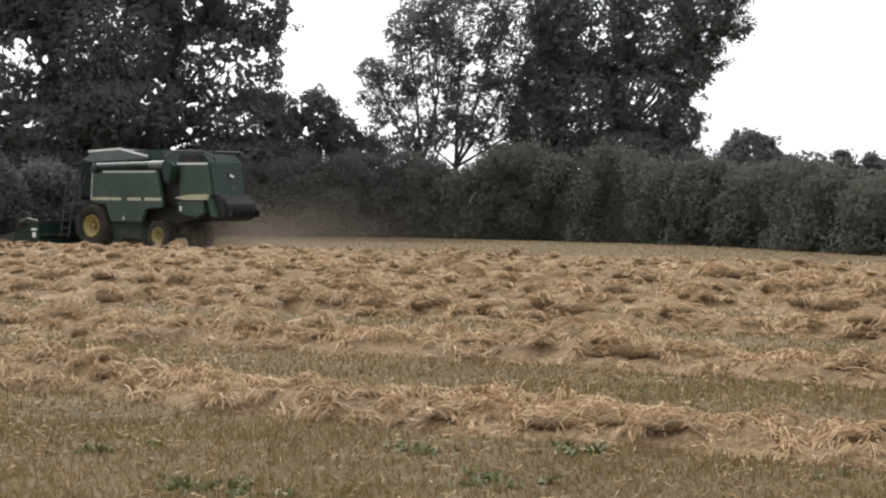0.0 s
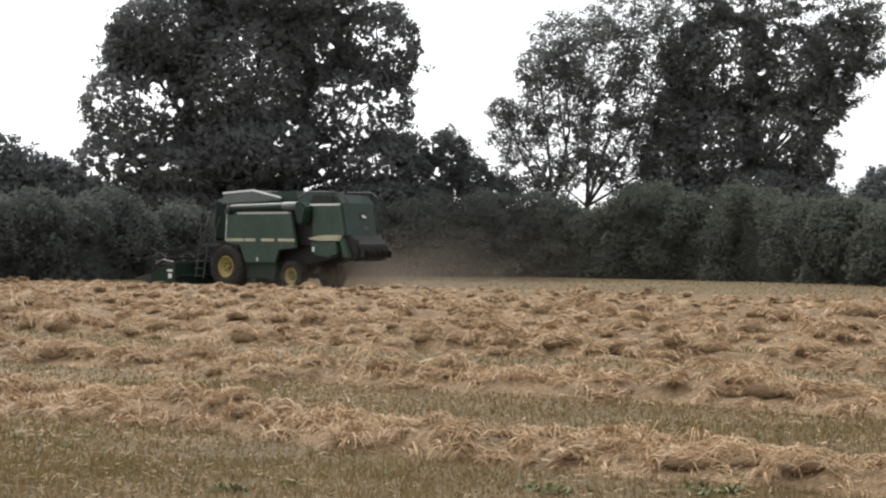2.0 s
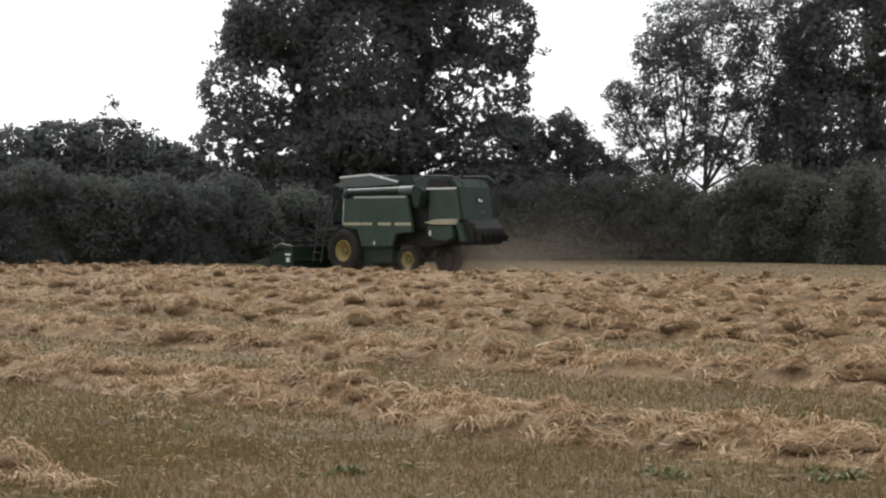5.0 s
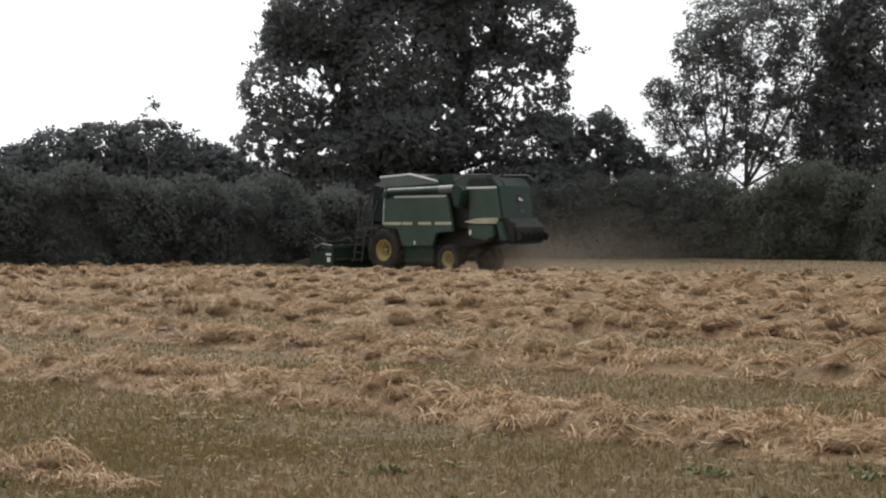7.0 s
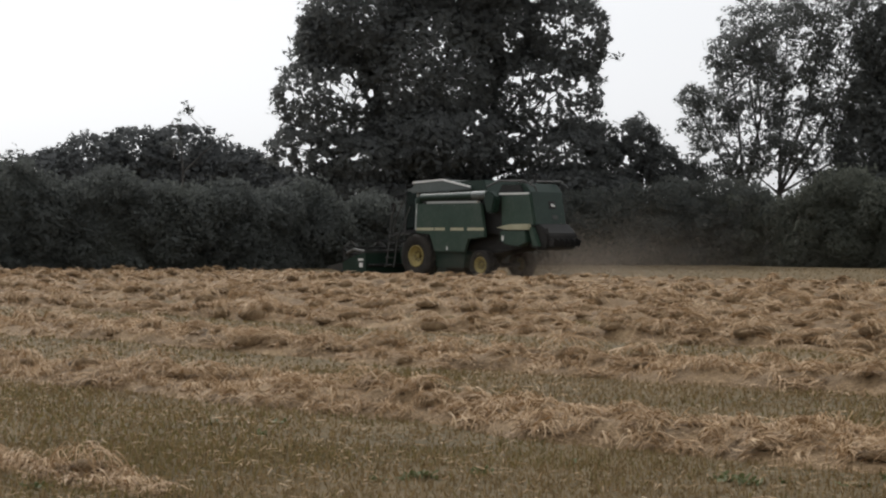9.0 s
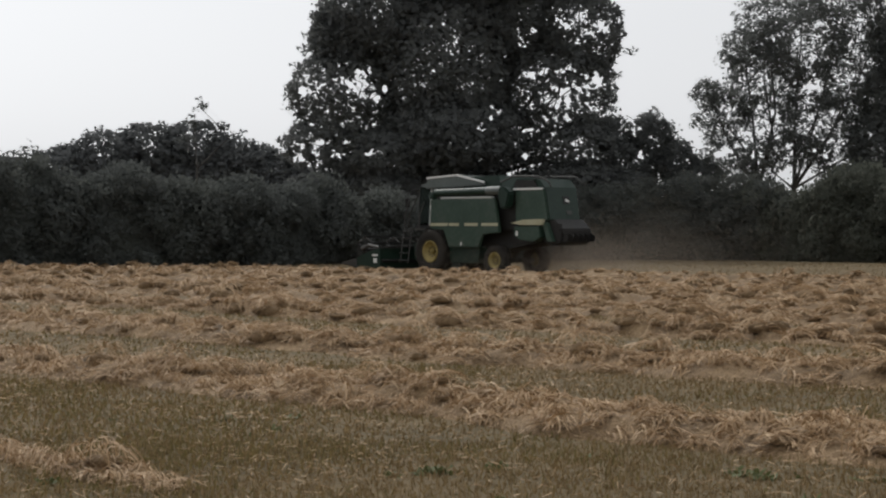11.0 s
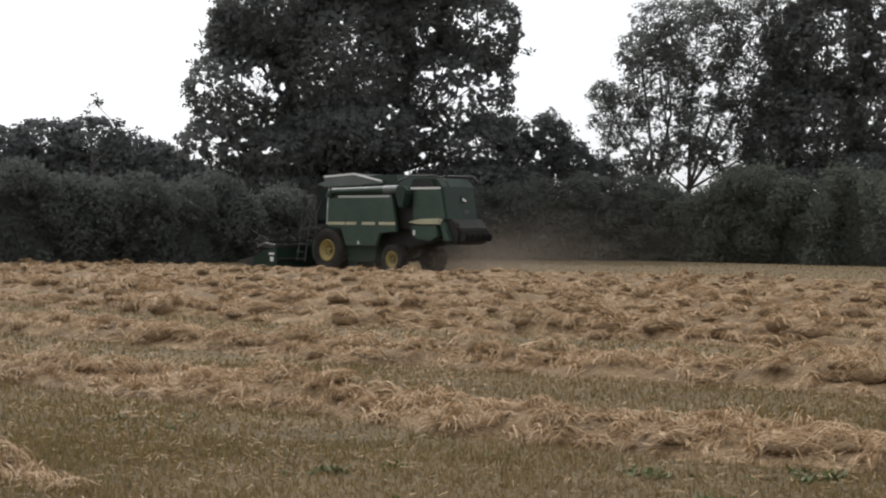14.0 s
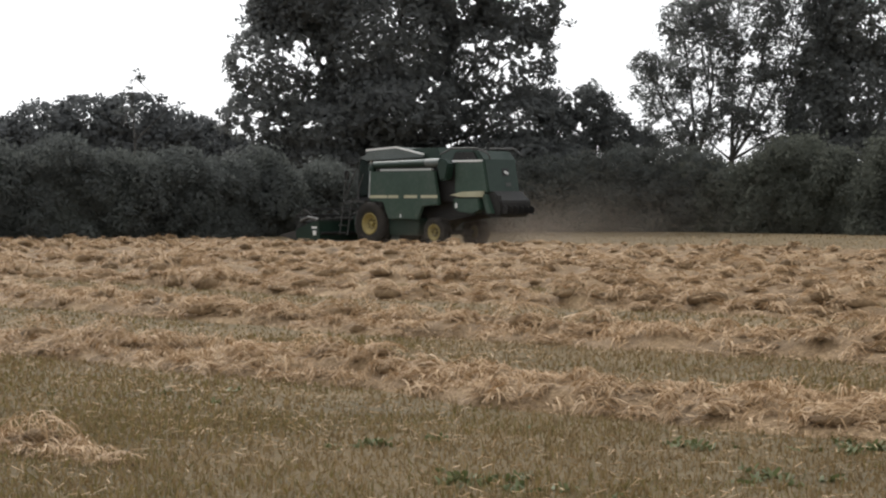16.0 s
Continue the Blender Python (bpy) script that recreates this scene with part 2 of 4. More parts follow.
def row_shape(k, s, q):
    """Height of row k's straw at s metres along it and q across it, in units of -1 to 1 of its half width: a low bed with heaped tufts."""
    p = np.stack([s, np.full_like(s, 37.0 * k)], -1)
    p2 = np.stack([s, q * 0.8], -1)
    bed = np.clip(1 - np.abs(q) ** 3.0, 0, 1) ** 0.6
    far = ROW_AT[k] > 28
    grow = 0.75 if k else 0.3
    h = ((0.05 if far else 0.085) + 0.03 * fbm(p, 0.12, 41 + k) + 0.03 * fbm(p, 0.45, 43 + k)) * bed
    rolls = ((1.25, 0.20, 0.26), (0.7, 0.14, 0.2)) if far else ((1.5, 0.17, 0.5), (0.8, 0.13, 0.36), (0.42, 0.07, 0.24))
    for cell, tall, wide in rolls:
        for lane in ((-0.65, -0.22, 0.2, 0.62) if far else (-0.45, 0.35)):
            c0 = np.floor(s / cell)
            for o in (-1, 0, 1):
                i = c0 + o
                key = k + 7.0 * lane + cell
                mid = (i + 0.5 + 0.8 * (chance(i, key) - 0.5)) * cell
                across = lane + 0.7 * (chance(i, key + 31.0) - 0.5)
                a = grow * tall * chance(i, key + 57.0) ** 1.4
                long = cell * (0.28 + 0.25 * chance(i, key + 83.0))
                turn = (0.5 if far else 1.2) * (chance(i, key + 11.0) - 0.5)
                d2 = ((s - mid + turn * (q - across)) / long) ** 2 + ((q - across) / wide) ** 2
                h = h + a * np.exp(-d2 * d2 * 1.2) * bed
    most = 0.29 if far else 0.30
    h = most * np.tanh(h / most)
    return h * (1 + 0.15 * fbm(p2, 1.3, 91 + k) + 0.15 * fbm(p2, 3.0, 97 + k))


def row_place(k, s, q):
    """World place on top of row k."""
    p = np.stack([s, np.zeros_like(s)], -1)
    wide = (0.18 if k == 0 else 0.95 if ROW_AT[k] > 35 else 0.85 if k == 2 else 0.66) + 0.15 * fbm(p, 0.35, 21 + k)
    sway = 0.16 * fbm(p, 0.09, 31 + k)
    xy = np.array([0, ROW_AT[k]]) + s[:, None] * ROW_WAY + (q * wide + sway)[:, None] * ROW_SIDE
    h = row_shape(k, s, q)
    if k == 0:
        h = 0.35 * h * np.clip((-2.5 - s) / 1.0, 0, 1)
    z = ground_height(xy[:, 0], xy[:, 1]) + np.maximum(h, -0.02)
    return np.column_stack([xy, z])


def build_windrow(k):
    d = ROW_AT[k]
    s0, s1 = -0.62 * d - 3, min(0.62 * d + 3, 33.0)
    if k == 0:
        s1 = -2.5
    if d > 60:
        s0 = -0.36 * d
    thing = new("straw_windrow")
    tagged(thing, "loose heaped row of golden straw lying on stubble", "straw row", group="rows of straw")
    ns, nq = int((s1 - s0) / (0.08 if d < 35 else 0.16)), 15
    s, q = np.meshgrid(np.linspace(s0, s1, ns), np.linspace(-1, 1, nq), indexing="ij")
    v = row_place(k, s.ravel(), q.ravel())
    i = (np.arange(ns - 1)[:, None] * nq + np.arange(nq - 1)[None]).ravel()
    part("mound", mesh_of("mound", v, np.stack([i, i + 1, i + nq + 1, i + nq], 1), STRAW_BED_SHADE, True), None, thing)
    area = (s1 - s0) * 1.5
    near = float(np.interp(d, [10, 17, 25, 33, 50, 75], [1.0, 0.85, 0.5, 0.2, 0.05, 0.025]))
    thick = float(np.interp(d, [10, 25, 50, 75], [0.0080, 0.0125, 0.024, 0.034]))
    # locks of straw that arch over one another
    m = int(area * float(np.interp(d, [10, 16, 25, 40, 75], [17, 36, 26, 6, 3])))
    many = int(np.interp(d, [10, 17, 25, 33, 50], [16, 15, 12, 7, 4]))
    c = row_place(k, rng.uniform(s0, s1, m), rng.uniform(-0.9, 0.9, m))
    a = math.atan2(ROW_WAY[1], ROW_WAY[0]) + rng.normal(0, 0.9 if d < 28 else 0.45, m)
    long = rng.uniform(0.14, 0.42, m) * float(np.interp(d, [10, 25, 60], [0.8, 1.0, 1.6]))
    high = rng.uniform(0.01, 0.065, m) * (0.6 + 0.8 * rng.random(m))
    bulk = rng.uniform(0.02, 0.06, m)
    pick = np.repeat(np.arange(m), many)
    n = len(pick)
    a2 = a[pick] + rng.normal(0, 0.22, n)
    lean = np.stack([np.cos(a2), np.sin(a2), rng.normal(0, 0.12, n)], 1)
    mid = c[pick] + rng.normal(size=(n, 3)) * bulk[pick][:, None] * [1, 1, 0.55]
    v, f = arches(mid, lean, thick * rng.uniform(0.6, 1.5, n), long[pick] * rng.uniform(0.5, 1.1, n), high[pick] * rng.uniform(0.6, 1.3, n), 4 if d < 30 else 3)
    part("straw_tangle", mesh_of("straw_tangle", v, f, STRAW), None, thing, kind="stuff")
    # heaped tufts, each a dome of bent stalks combed one way
    m = int((s1 - s0) * float(np.interp(d, [9, 16, 24, 32, 70], [0.6, 4.2, 6.0, 6.5, 5.0])))
    each = int(np.interp(d, [9, 16, 24, 32, 45, 70], [70, 62, 54, 42, 27, 18]))
    sc = rng.uniform(s0, s1, m)
    c = row_place(k, sc, np.clip(rng.normal(0, 0.45 if d < 28 else 0.55, m), -1.0, 1.0))
    big = np.minimum(rng.gamma(6.0, 1 / 6, m), 1.7) * float(np.interp(d, [9, 16, 24, 35, 50, 60], [0.5, 0.54, 0.7, 0.62, 0.72, 0.45]))
    tl, tw, th = 0.33 * big, 0.19 * big, np.minimum(0.17 * big * rng.uniform(0.6, 1.4, m), 0.24)
    a = math.atan2(ROW_WAY[1], ROW_WAY[0]) + 0.35 + rng.normal(0, 0.5, m)
    pick = np.repeat(np.arange(m), each)
    n = len(pick)
    g = rng.normal(size=(n, 2))
    g *= (np.sqrt(rng.random(n)) / np.linalg.norm(g, axis=1))[:, None]
    r2 = (g ** 2).sum(1)
    ax, ay = np.cos(a)[pick], np.sin(a)[pick]
    gx, gy = g[:, 0] * tl[pick], g[:, 1] * tw[pick]
    mid = c[pick] + np.stack([ax * gx - ay * gy, ay * gx + ax * gy, th[pick] * (1.0 - 0.75 * r2 * r2) * rng.uniform(0.8, 1.05, n)], 1)
    a2 = a[pick] + rng.normal(0, 0.5, n)
    lean = np.stack([np.cos(a2), np.sin(a2), -0.5 * g[:, 0] * th[pick] / tl[pick] + rng.normal(0, 0.12, n)], 1)
    wide = float(np.interp(d, [9, 16, 24, 45, 70], [0.008, 0.009, 0.012, 0.022, 0.034]))
    v, f = arches(mid, lean, wide * rng.uniform(0.6, 1.4, n), np.minimum(tl[pick] * rng.uniform(0.7, 1.7, n), 0.2 + 0.006 * d), th[pick] * rng.uniform(0.15, 0.5, n), 3)
    # Low domes in the shaded bed colour, which darken the gaps under tufts.
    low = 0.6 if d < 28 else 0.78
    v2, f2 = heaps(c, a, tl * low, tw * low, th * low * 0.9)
    part("underlay", mesh_of("underlay", v2, f2, STRAW_BED_SHADE, True), None, thing, kind="stuff")
    part("straw_tuft", mesh_of("straw_tuft", v, f, STRAW), None, thing, kind="stuff")
    # single stalks that stick out
    n = int(area * 380 * near)
    base = row_place(k, rng.uniform(s0, s1, n), rng.uniform(-1.12, 1.12, n))
    base[:, 2] += rng.uniform(-0.03, 0.03, n)
    a = rng.uniform(0, 2 * np.pi, n)
    lift = rng.normal(0.1, 0.25, n)
    lean = np.stack([np.cos(a) * np.cos(lift), np.sin(a) * np.cos(lift), np.sin(lift)], 1)
    ln = rng.uniform(0.08, 0.24, n)
    base -= lean * (ln * 0.4)[:, None]
    v, f = blades(base, lean, thick * rng.uniform(0.6, 1.5, n), ln, 0.45, 2 if d < 30 else 1)
    part("loose_straw", mesh_of("loose_straw", v, f, STRAW), None, thing, kind="stuff")


for k in range(len(ROW_AT)):
    build_windrow(k)


def field_points(n, d0, d1):
    """Places in the wedge of field before the camera, evenly spread between two distances."""
    d = np.sqrt(rng.uniform(d0 * d0, d1 * d1, n))
    a = np.radians(rng.uniform(-18, 24, n))
    x, y = d * np.sin(a), d * np.cos(a)
    return np.stack([x, y, ground_height(x, y)], 1)


def build_stems(name, label, mat, bands, tall, tilt, thin, patch=None):
    vs, fs, o = [], [], 0
    for d0, d1, n, grow in bands:
        p = field_points(n, d0, d1)
        if patch is not None:
            keep = fbm(p[:, :2], 0.16, 5) + 0.5 * fbm(p[:, :2], 0.6, 6) + rng.normal(scale=0.35, size=n) > patch
            p = p[keep]
        n = len(p)
        a = rng.uniform(0, 2 * np.pi, n)
        t = np.abs(rng.normal(0, tilt, n))
        lean = np.stack([np.cos(a) * np.sin(t), np.sin(a) * np.sin(t), np.cos(t)], 1)
        v, f = blades(p, lean, thin * grow * rng.uniform(0.6, 1.4, n), tall * rng.uniform(0.5, 1.3, n), 0.12, 1)
        vs.append(v)
        fs.append(f + o)
        o += len(v)
    tagged(new(name, mesh_of(name, np.concatenate(vs), np.concatenate(fs), mat)), label, name.split("_")[0], kind="stuff")


build_stems("stubble", "short cut tan cereal stubble standing on the soil", STUBBLE,
            [(8, 14, 36000, 1.0), (14, 22, 38000, 1.3), (22, 40, 32000, 2.3), (40, 92, 20000, 5.0)], 0.052, 0.8, 0.0125)
build_stems("grass", "thin green grass growing between the stubble", GRASS,
            [(8, 14, 40000, 1.0), (14, 22, 36000, 1.35), (22, 40, 22000, 2.5)], 0.055, 0.8, 0.013, 0.1)


def build_scattered_straw():
    """Loose stalks that lie about on the stubble."""
    vs, fs, o = [], [], 0
    for d0, d1, n, w in ((8, 15, 5500, 0.007), (15, 26, 10500, 0.010), (26, 50, 22000, 0.018), (50, 85, 14000, 0.03)):
        p = field_points(n, d0, d1)
        p = p[fbm(p[:, :2], 0.25, 15) + rng.normal(scale=0.5, size=n) > -0.2]
        n = len(p)
        p[:, 2] += rng.uniform(0.04, 0.10, n)
        a, up = rng.uniform(0, 2 * np.pi, n), rng.normal(0.05, 0.2, n)
        lean = np.stack([np.cos(a) * np.cos(up), np.sin(a) * np.cos(up), np.sin(up)], 1)
        v, f = blades(p, lean, w * rng.uniform(0.6, 1.4, n), rng.uniform(0.03, 0.10, n), 0.2, 1)
        vs.append(v)
        fs.append(f + o)
        o += len(v)
    tagged(new("scattered_straw", mesh_of("scattered_straw", np.concatenate(vs), np.concatenate(fs), STRAW)), "single pale straw stalks scattered over the stubble", "straw", kind="stuff")


build_scattered_straw()

# ---- hedge and trees ----
HEDGE = [(-26, 66.6), (-17, 75), (-9.5, 81.5), (-5, 87), (2, 96), (12, 98), (19, 91), (23, 83), (25.3, 75), (26.5, 66), (27.6, 55)]


def hedge_line(u):
    """A place on the hedge's foot, with u from 0 to 1 along it."""
    c = np.array(HEDGE, float)
    step = np.concatenate([[0], np.cumsum(np.linalg.norm(np.diff(c, axis=0), axis=1))])
    return np.stack([np.interp(u * step[-1], step, c[:, k]) for k in (0, 1)], 1), step[-1]


def hedge_top(xy):
    az = np.degrees(np.arctan2(xy[:, 0], xy[:, 1]))
    h = np.interp(az, [-30, -14, -10, -6, -4.6, -3, 1, 2.5, 5, 6.6, 7.8, 8.55, 9.3, 11.3, 13.2, 15.6, 17.5, 19, 20.5, 22, 30], [4.6, 4.5, 3.95, 3.5, 3.3, 2.8, 3.2, 3.9, 4.3, 4.75, 4.5, 3.6, 4.3, 4.5, 4.5, 3.9, 3.5, 3.1, 3.3, 3.2, 3.2])
    bushy = 1 + 0.3 * (az > 10)
    return h + bushy * (0.5 * fbm(xy, 0.16, 8) + 0.3 * fbm(xy, 0.5, 9))


def build_hedge(name, label, mat, u0, u1, n, leaf, size):
    """A row of overlapping bushy clumps that reach the hedge's top, with leaves on their outer skin, round a woody inside."""
    r = np.random.default_rng(int(1000 * u1) + 5)
    _, long = hedge_line(np.array([0.0]))
    m = int((u1 - u0) * long / 0.20)
    u = r.uniform(u0, u1, m)
    foot, _ = hedge_line(u)
    away = foot / np.linalg.norm(foot, axis=1)[:, None]
    top = hedge_top(foot)
    rad = size * r.uniform(0.45, 1.25, m)
    f = r.uniform(0, 1, m) ** 0.65
    f[: m // 3] = r.uniform(0.92, 1.03, m // 3)
    high = np.maximum(f * top - 0.6 * rad, 0.25 * rad)
    inset = 0.55 + 0.5 * r.random(m) + 1.1 * (high / top) ** 3 + np.where(np.arange(m) < m // 6, 1.2, 0) + 0.3 * (1 - f)
    c = np.column_stack([foot + away * inset[:, None], high])
    pick = r.choice(m, n, p=rad ** 2 / np.sum(rad ** 2))
    q = r.normal(size=(n, 3))
    q /= np.linalg.norm(q, axis=1)[:, None]
    toward = -(q[:, :2] * away[pick]).sum(1)
    q[:, :2] -= np.where(toward < -0.2, 2 * (-toward), 0)[:, None] * away[pick]
    ragged = 1 + 0.22 * fbm(c[pick] + q * rad[pick][:, None], 0.9, 12)
    p = c[pick] + q * (rad[pick] * ragged * (1 - 0.35 * r.random(n) ** 2))[:, None] * [1.15, 1.15, 0.85]
    shoot = r.random(n) < 0.05
    p[:, 2] += np.where(shoot & (q[:, 2] > 0.3), r.gamma(1.0, 0.16, n), 0)
    p[:, 2] = np.maximum(p[:, 2], 0.05 + 0.1 * r.random(n))
    m = int(0.45 * n)
    foot, _ = hedge_line(r.uniform(u0, u1, m))
    away = foot / np.linalg.norm(foot, axis=1)[:, None]
    f = r.uniform(0, 0.93, m)
    skin = 1.0 + 0.35 * fbm(np.column_stack([foot, f * 4]), 0.35, 14) + 0.25 * np.abs(r.normal(size=m)) + 1.0 * f ** 5
    low = np.column_stack([foot + away * np.minimum(skin, 1.25 + 0.9 * f ** 5)[:, None], f * hedge_top(foot) + 0.04])
    out = np.column_stack([-away * (1 - 0.6 * f ** 3)[:, None], 0.25 + 0.8 * f ** 3])
    v, k = leaves(np.concatenate([p, low]), np.full(n + m, leaf), face=np.concatenate([0.8 * q, out]))
    hedge = tagged(new(name), label, "hedge")
    part("foliage", mesh_of("foliage", v, k, mat), None, hedge, kind="stuff")
    # dense woody inside, which no light passes
    m, rings = 140, 7
    uu = np.linspace(u0, u1, m)
    ft, _ = hedge_line(uu)
    aw = ft / np.linalg.norm(ft, axis=1)[:, None]
    tp = hedge_top(ft)
    rows = []
    for d, z in ((1.6, 0.0), (1.5, 0.3), (1.5, 0.55), (1.7, 0.72), (2.2, 0.8), (3.0, 0.65), (3.2, 0.0)):
        rows.append(np.column_stack([ft + aw * d, tp * z]))
    vv = np.stack(rows, 1).reshape(-1, 3)
    i = (np.arange(m - 1)[:, None] * rings + np.arange(rings - 1)[None]).ravel()
    part("thicket", mesh_of("thicket", vv, np.stack([i, i + 1, i + rings + 1, i + rings], 1), mat, True), None, hedge)
    # bare shoots above the top
    lines = []
    for j in range(30):
        g, _ = hedge_line(np.array([r.uniform(u0, u1)]))
        h = float(hedge_top(g)[0])
        x, y = g[0] * 1.012
        lean = r.normal(0, 0.16, 2)
        hh = r.uniform(0.2, 0.6)
        lines.append(([(x, y, h - 0.5), (x + lean[0] * 0.5, y + lean[1] * 0.5, h + hh * 0.5), (x + lean[0], y + lean[1], h + hh)], [0.03, 0.02, 0.01]))
    part("regrowth", mesh_of("regrowth", *tubes(lines, 4), mat), None, hedge, kind="stuff")


build_hedge("hawthorn_hedge", "tall overgrown dark green field hedge", HEDGE_LEAF, 0.0, 0.56, 95000, 0.095, 0.85)
build_hedge("hazel_hedge", "dusty grey-green hazel hedge with loose bushy top", HAZEL_LEAF, 0.53, 1.0, 75000, 0.095, 1.0)


def polar(az, el, d):
    """A place by its bearing to the right of north, its angle above the eye and its distance."""
    a = radians(az)
    return Vector((d * math.sin(a), d * math.cos(a), EYE[2] + d * math.tan(radians(el))))


def build_tree(name, label, foot, trunk_r, fork, lobes, leaf, leaf_mat, count, clump=0.75, gaps=(), stems=1, open_part=0.35, seed=1, limb_r=0.16, twig=True, tuft=60, core=0, core_from=1.0, loose=0.2):
    """A trunk, limbs that reach into each lobe of the crown, and leaves in clumps. lobes: centre, half sizes and weight."""
    r = np.random.default_rng(seed)
    tree = tagged(new(name), label, "tree")
    tree.location = foot
    f0 = np.array(foot, float)
    tops = []
    lines = []
    for j in range(stems):
        off = np.array([r.normal(0, 0.5), r.normal(0, 0.3), 0]) if stems > 1 else np.zeros(3)
        tip = f0 + off * 2.2 + np.array([r.normal(0, 0.3), 0, fork])
        lines.append(([f0 + off - f0, (f0 + tip) / 2 + off * 0.4 - f0, tip - f0], [trunk_r * 1.25, trunk_r, trunk_r * 0.8]))
        tops.append(tip)
    part("trunk", mesh_of("trunk", *tubes(lines, 12), BARK, True), None, tree)
    centres = []
    total = sum(w for _, _, w in lobes)
    for c, half, w in lobes:
        c, half = np.array(c, float), np.array(half, float)
        start = tops[int(np.argmin([np.hypot(*(t[:2] - c[:2])) for t in tops]))]
        mid = (start + c) / 2 + np.array([r.normal(0, 0.4), r.normal(0, 0.4), -0.06 * np.linalg.norm(c - start)])
        top = c + np.array([0, 0, 0.5 * half[2]])
        main = (([start - f0 - [0, 0, 0.3], mid - f0, c - f0, top - f0], [limb_r * 1.2, limb_r * 0.85, limb_r * 0.5, limb_r * 0.18]))
        limb_lines = []
        m = max(6, int(count / total * w / tuft))
        q = r.normal(size=(m, 3))
        q *= (r.uniform(0.25, 1, m) ** 0.45 / np.linalg.norm(q, axis=1))[:, None]
        q *= np.where(r.random(m) < loose, r.uniform(1.0, 1.3, m), 1.0)[:, None]
        p = c + q * half
        keep = fbm(p, 0.16, seed + 5) + 0.6 * fbm(p, 0.4, seed + 6) > -1.1 + open_part * 2
        p = p[keep]
        centres.append(p)
        if twig:
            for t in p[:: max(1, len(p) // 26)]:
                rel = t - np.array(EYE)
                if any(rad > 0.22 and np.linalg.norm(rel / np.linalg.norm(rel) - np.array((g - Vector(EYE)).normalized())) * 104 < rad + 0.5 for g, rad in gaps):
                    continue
                k = mid + (c - mid) * r.uniform(0.2, 1.0)
                limb_lines.append(([k - f0, (k + t) / 2 + r.normal(0, 0.2, 3) - f0, t - f0], [limb_r * 0.2, limb_r * 0.13, limb_r * 0.05]))
        part("limb", mesh_of("limb", *tubes([main] + limb_lines, 6), BARK, True), None, tree)
    # the shaded inside of the crown
    inner = []
    for c, half, w in lobes:
        if core and w >= core_from:
            m = int(core * w / total)
            q = r.normal(size=(m, 3))
            q *= (r.uniform(0.78, 0.93, m) / np.linalg.norm(q, axis=1))[:, None]
            q[:, 1] = -np.abs(q[:, 1])
            inner.append(np.column_stack([np.array(c, float) + q * np.array(half, float), q]))
    centres = np.concatenate(centres)
    per = max(8, count // len(centres))
    rad = clump * r.uniform(0.6, 1.3, len(centres))
    pts = np.repeat(centres, per, 0)
    q = r.normal(size=pts.shape)
    q *= (r.uniform(0, 1, len(pts)) ** 0.4 / np.linalg.norm(q, axis=1) * np.repeat(rad, per))[:, None]
    q[:, 2] *= 0.7
    pts, sizes, face = pts + q, np.full(len(pts), leaf), np.zeros(q.shape)
    if inner:
        inner = np.concatenate(inner)
        pts, sizes, face = np.concatenate([pts, inner[:, :3]]), np.concatenate([sizes, np.full(len(inner), leaf * 1.5)]), np.concatenate([face, inner[:, 3:]])
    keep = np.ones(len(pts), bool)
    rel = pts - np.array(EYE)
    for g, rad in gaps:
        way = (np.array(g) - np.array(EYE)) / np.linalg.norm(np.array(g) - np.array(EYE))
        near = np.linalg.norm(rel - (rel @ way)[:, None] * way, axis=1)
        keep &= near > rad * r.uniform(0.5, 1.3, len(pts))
    v, f = leaves(pts[keep] - f0, sizes[keep], face=face[keep])
    part("crown", mesh_of("crown", v, f, leaf_mat), None, tree, kind="stuff")


def lobe(az, el, d, wide, tall, w=1.0, deep=None):
    return (polar(az, el, d), (wide, deep or wide, tall), w)


D1 = 104.0
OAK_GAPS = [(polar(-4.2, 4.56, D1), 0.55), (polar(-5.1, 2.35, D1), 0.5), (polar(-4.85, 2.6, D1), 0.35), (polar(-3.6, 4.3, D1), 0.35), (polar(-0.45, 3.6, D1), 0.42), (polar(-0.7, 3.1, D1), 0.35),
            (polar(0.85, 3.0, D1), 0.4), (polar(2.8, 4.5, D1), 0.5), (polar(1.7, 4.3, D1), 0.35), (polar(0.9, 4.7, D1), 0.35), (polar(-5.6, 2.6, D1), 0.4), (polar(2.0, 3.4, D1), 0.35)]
_holes = np.random.default_rng(51)


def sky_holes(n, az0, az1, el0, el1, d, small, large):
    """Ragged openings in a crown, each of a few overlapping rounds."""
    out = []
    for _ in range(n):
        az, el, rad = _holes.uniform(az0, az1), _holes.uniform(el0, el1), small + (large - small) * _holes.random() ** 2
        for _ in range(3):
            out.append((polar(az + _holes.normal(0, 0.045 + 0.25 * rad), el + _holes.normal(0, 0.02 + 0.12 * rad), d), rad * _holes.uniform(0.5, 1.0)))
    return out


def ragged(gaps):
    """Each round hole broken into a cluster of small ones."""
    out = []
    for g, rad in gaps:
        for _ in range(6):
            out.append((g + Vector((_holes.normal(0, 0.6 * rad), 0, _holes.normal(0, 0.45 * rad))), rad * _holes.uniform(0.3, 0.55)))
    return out


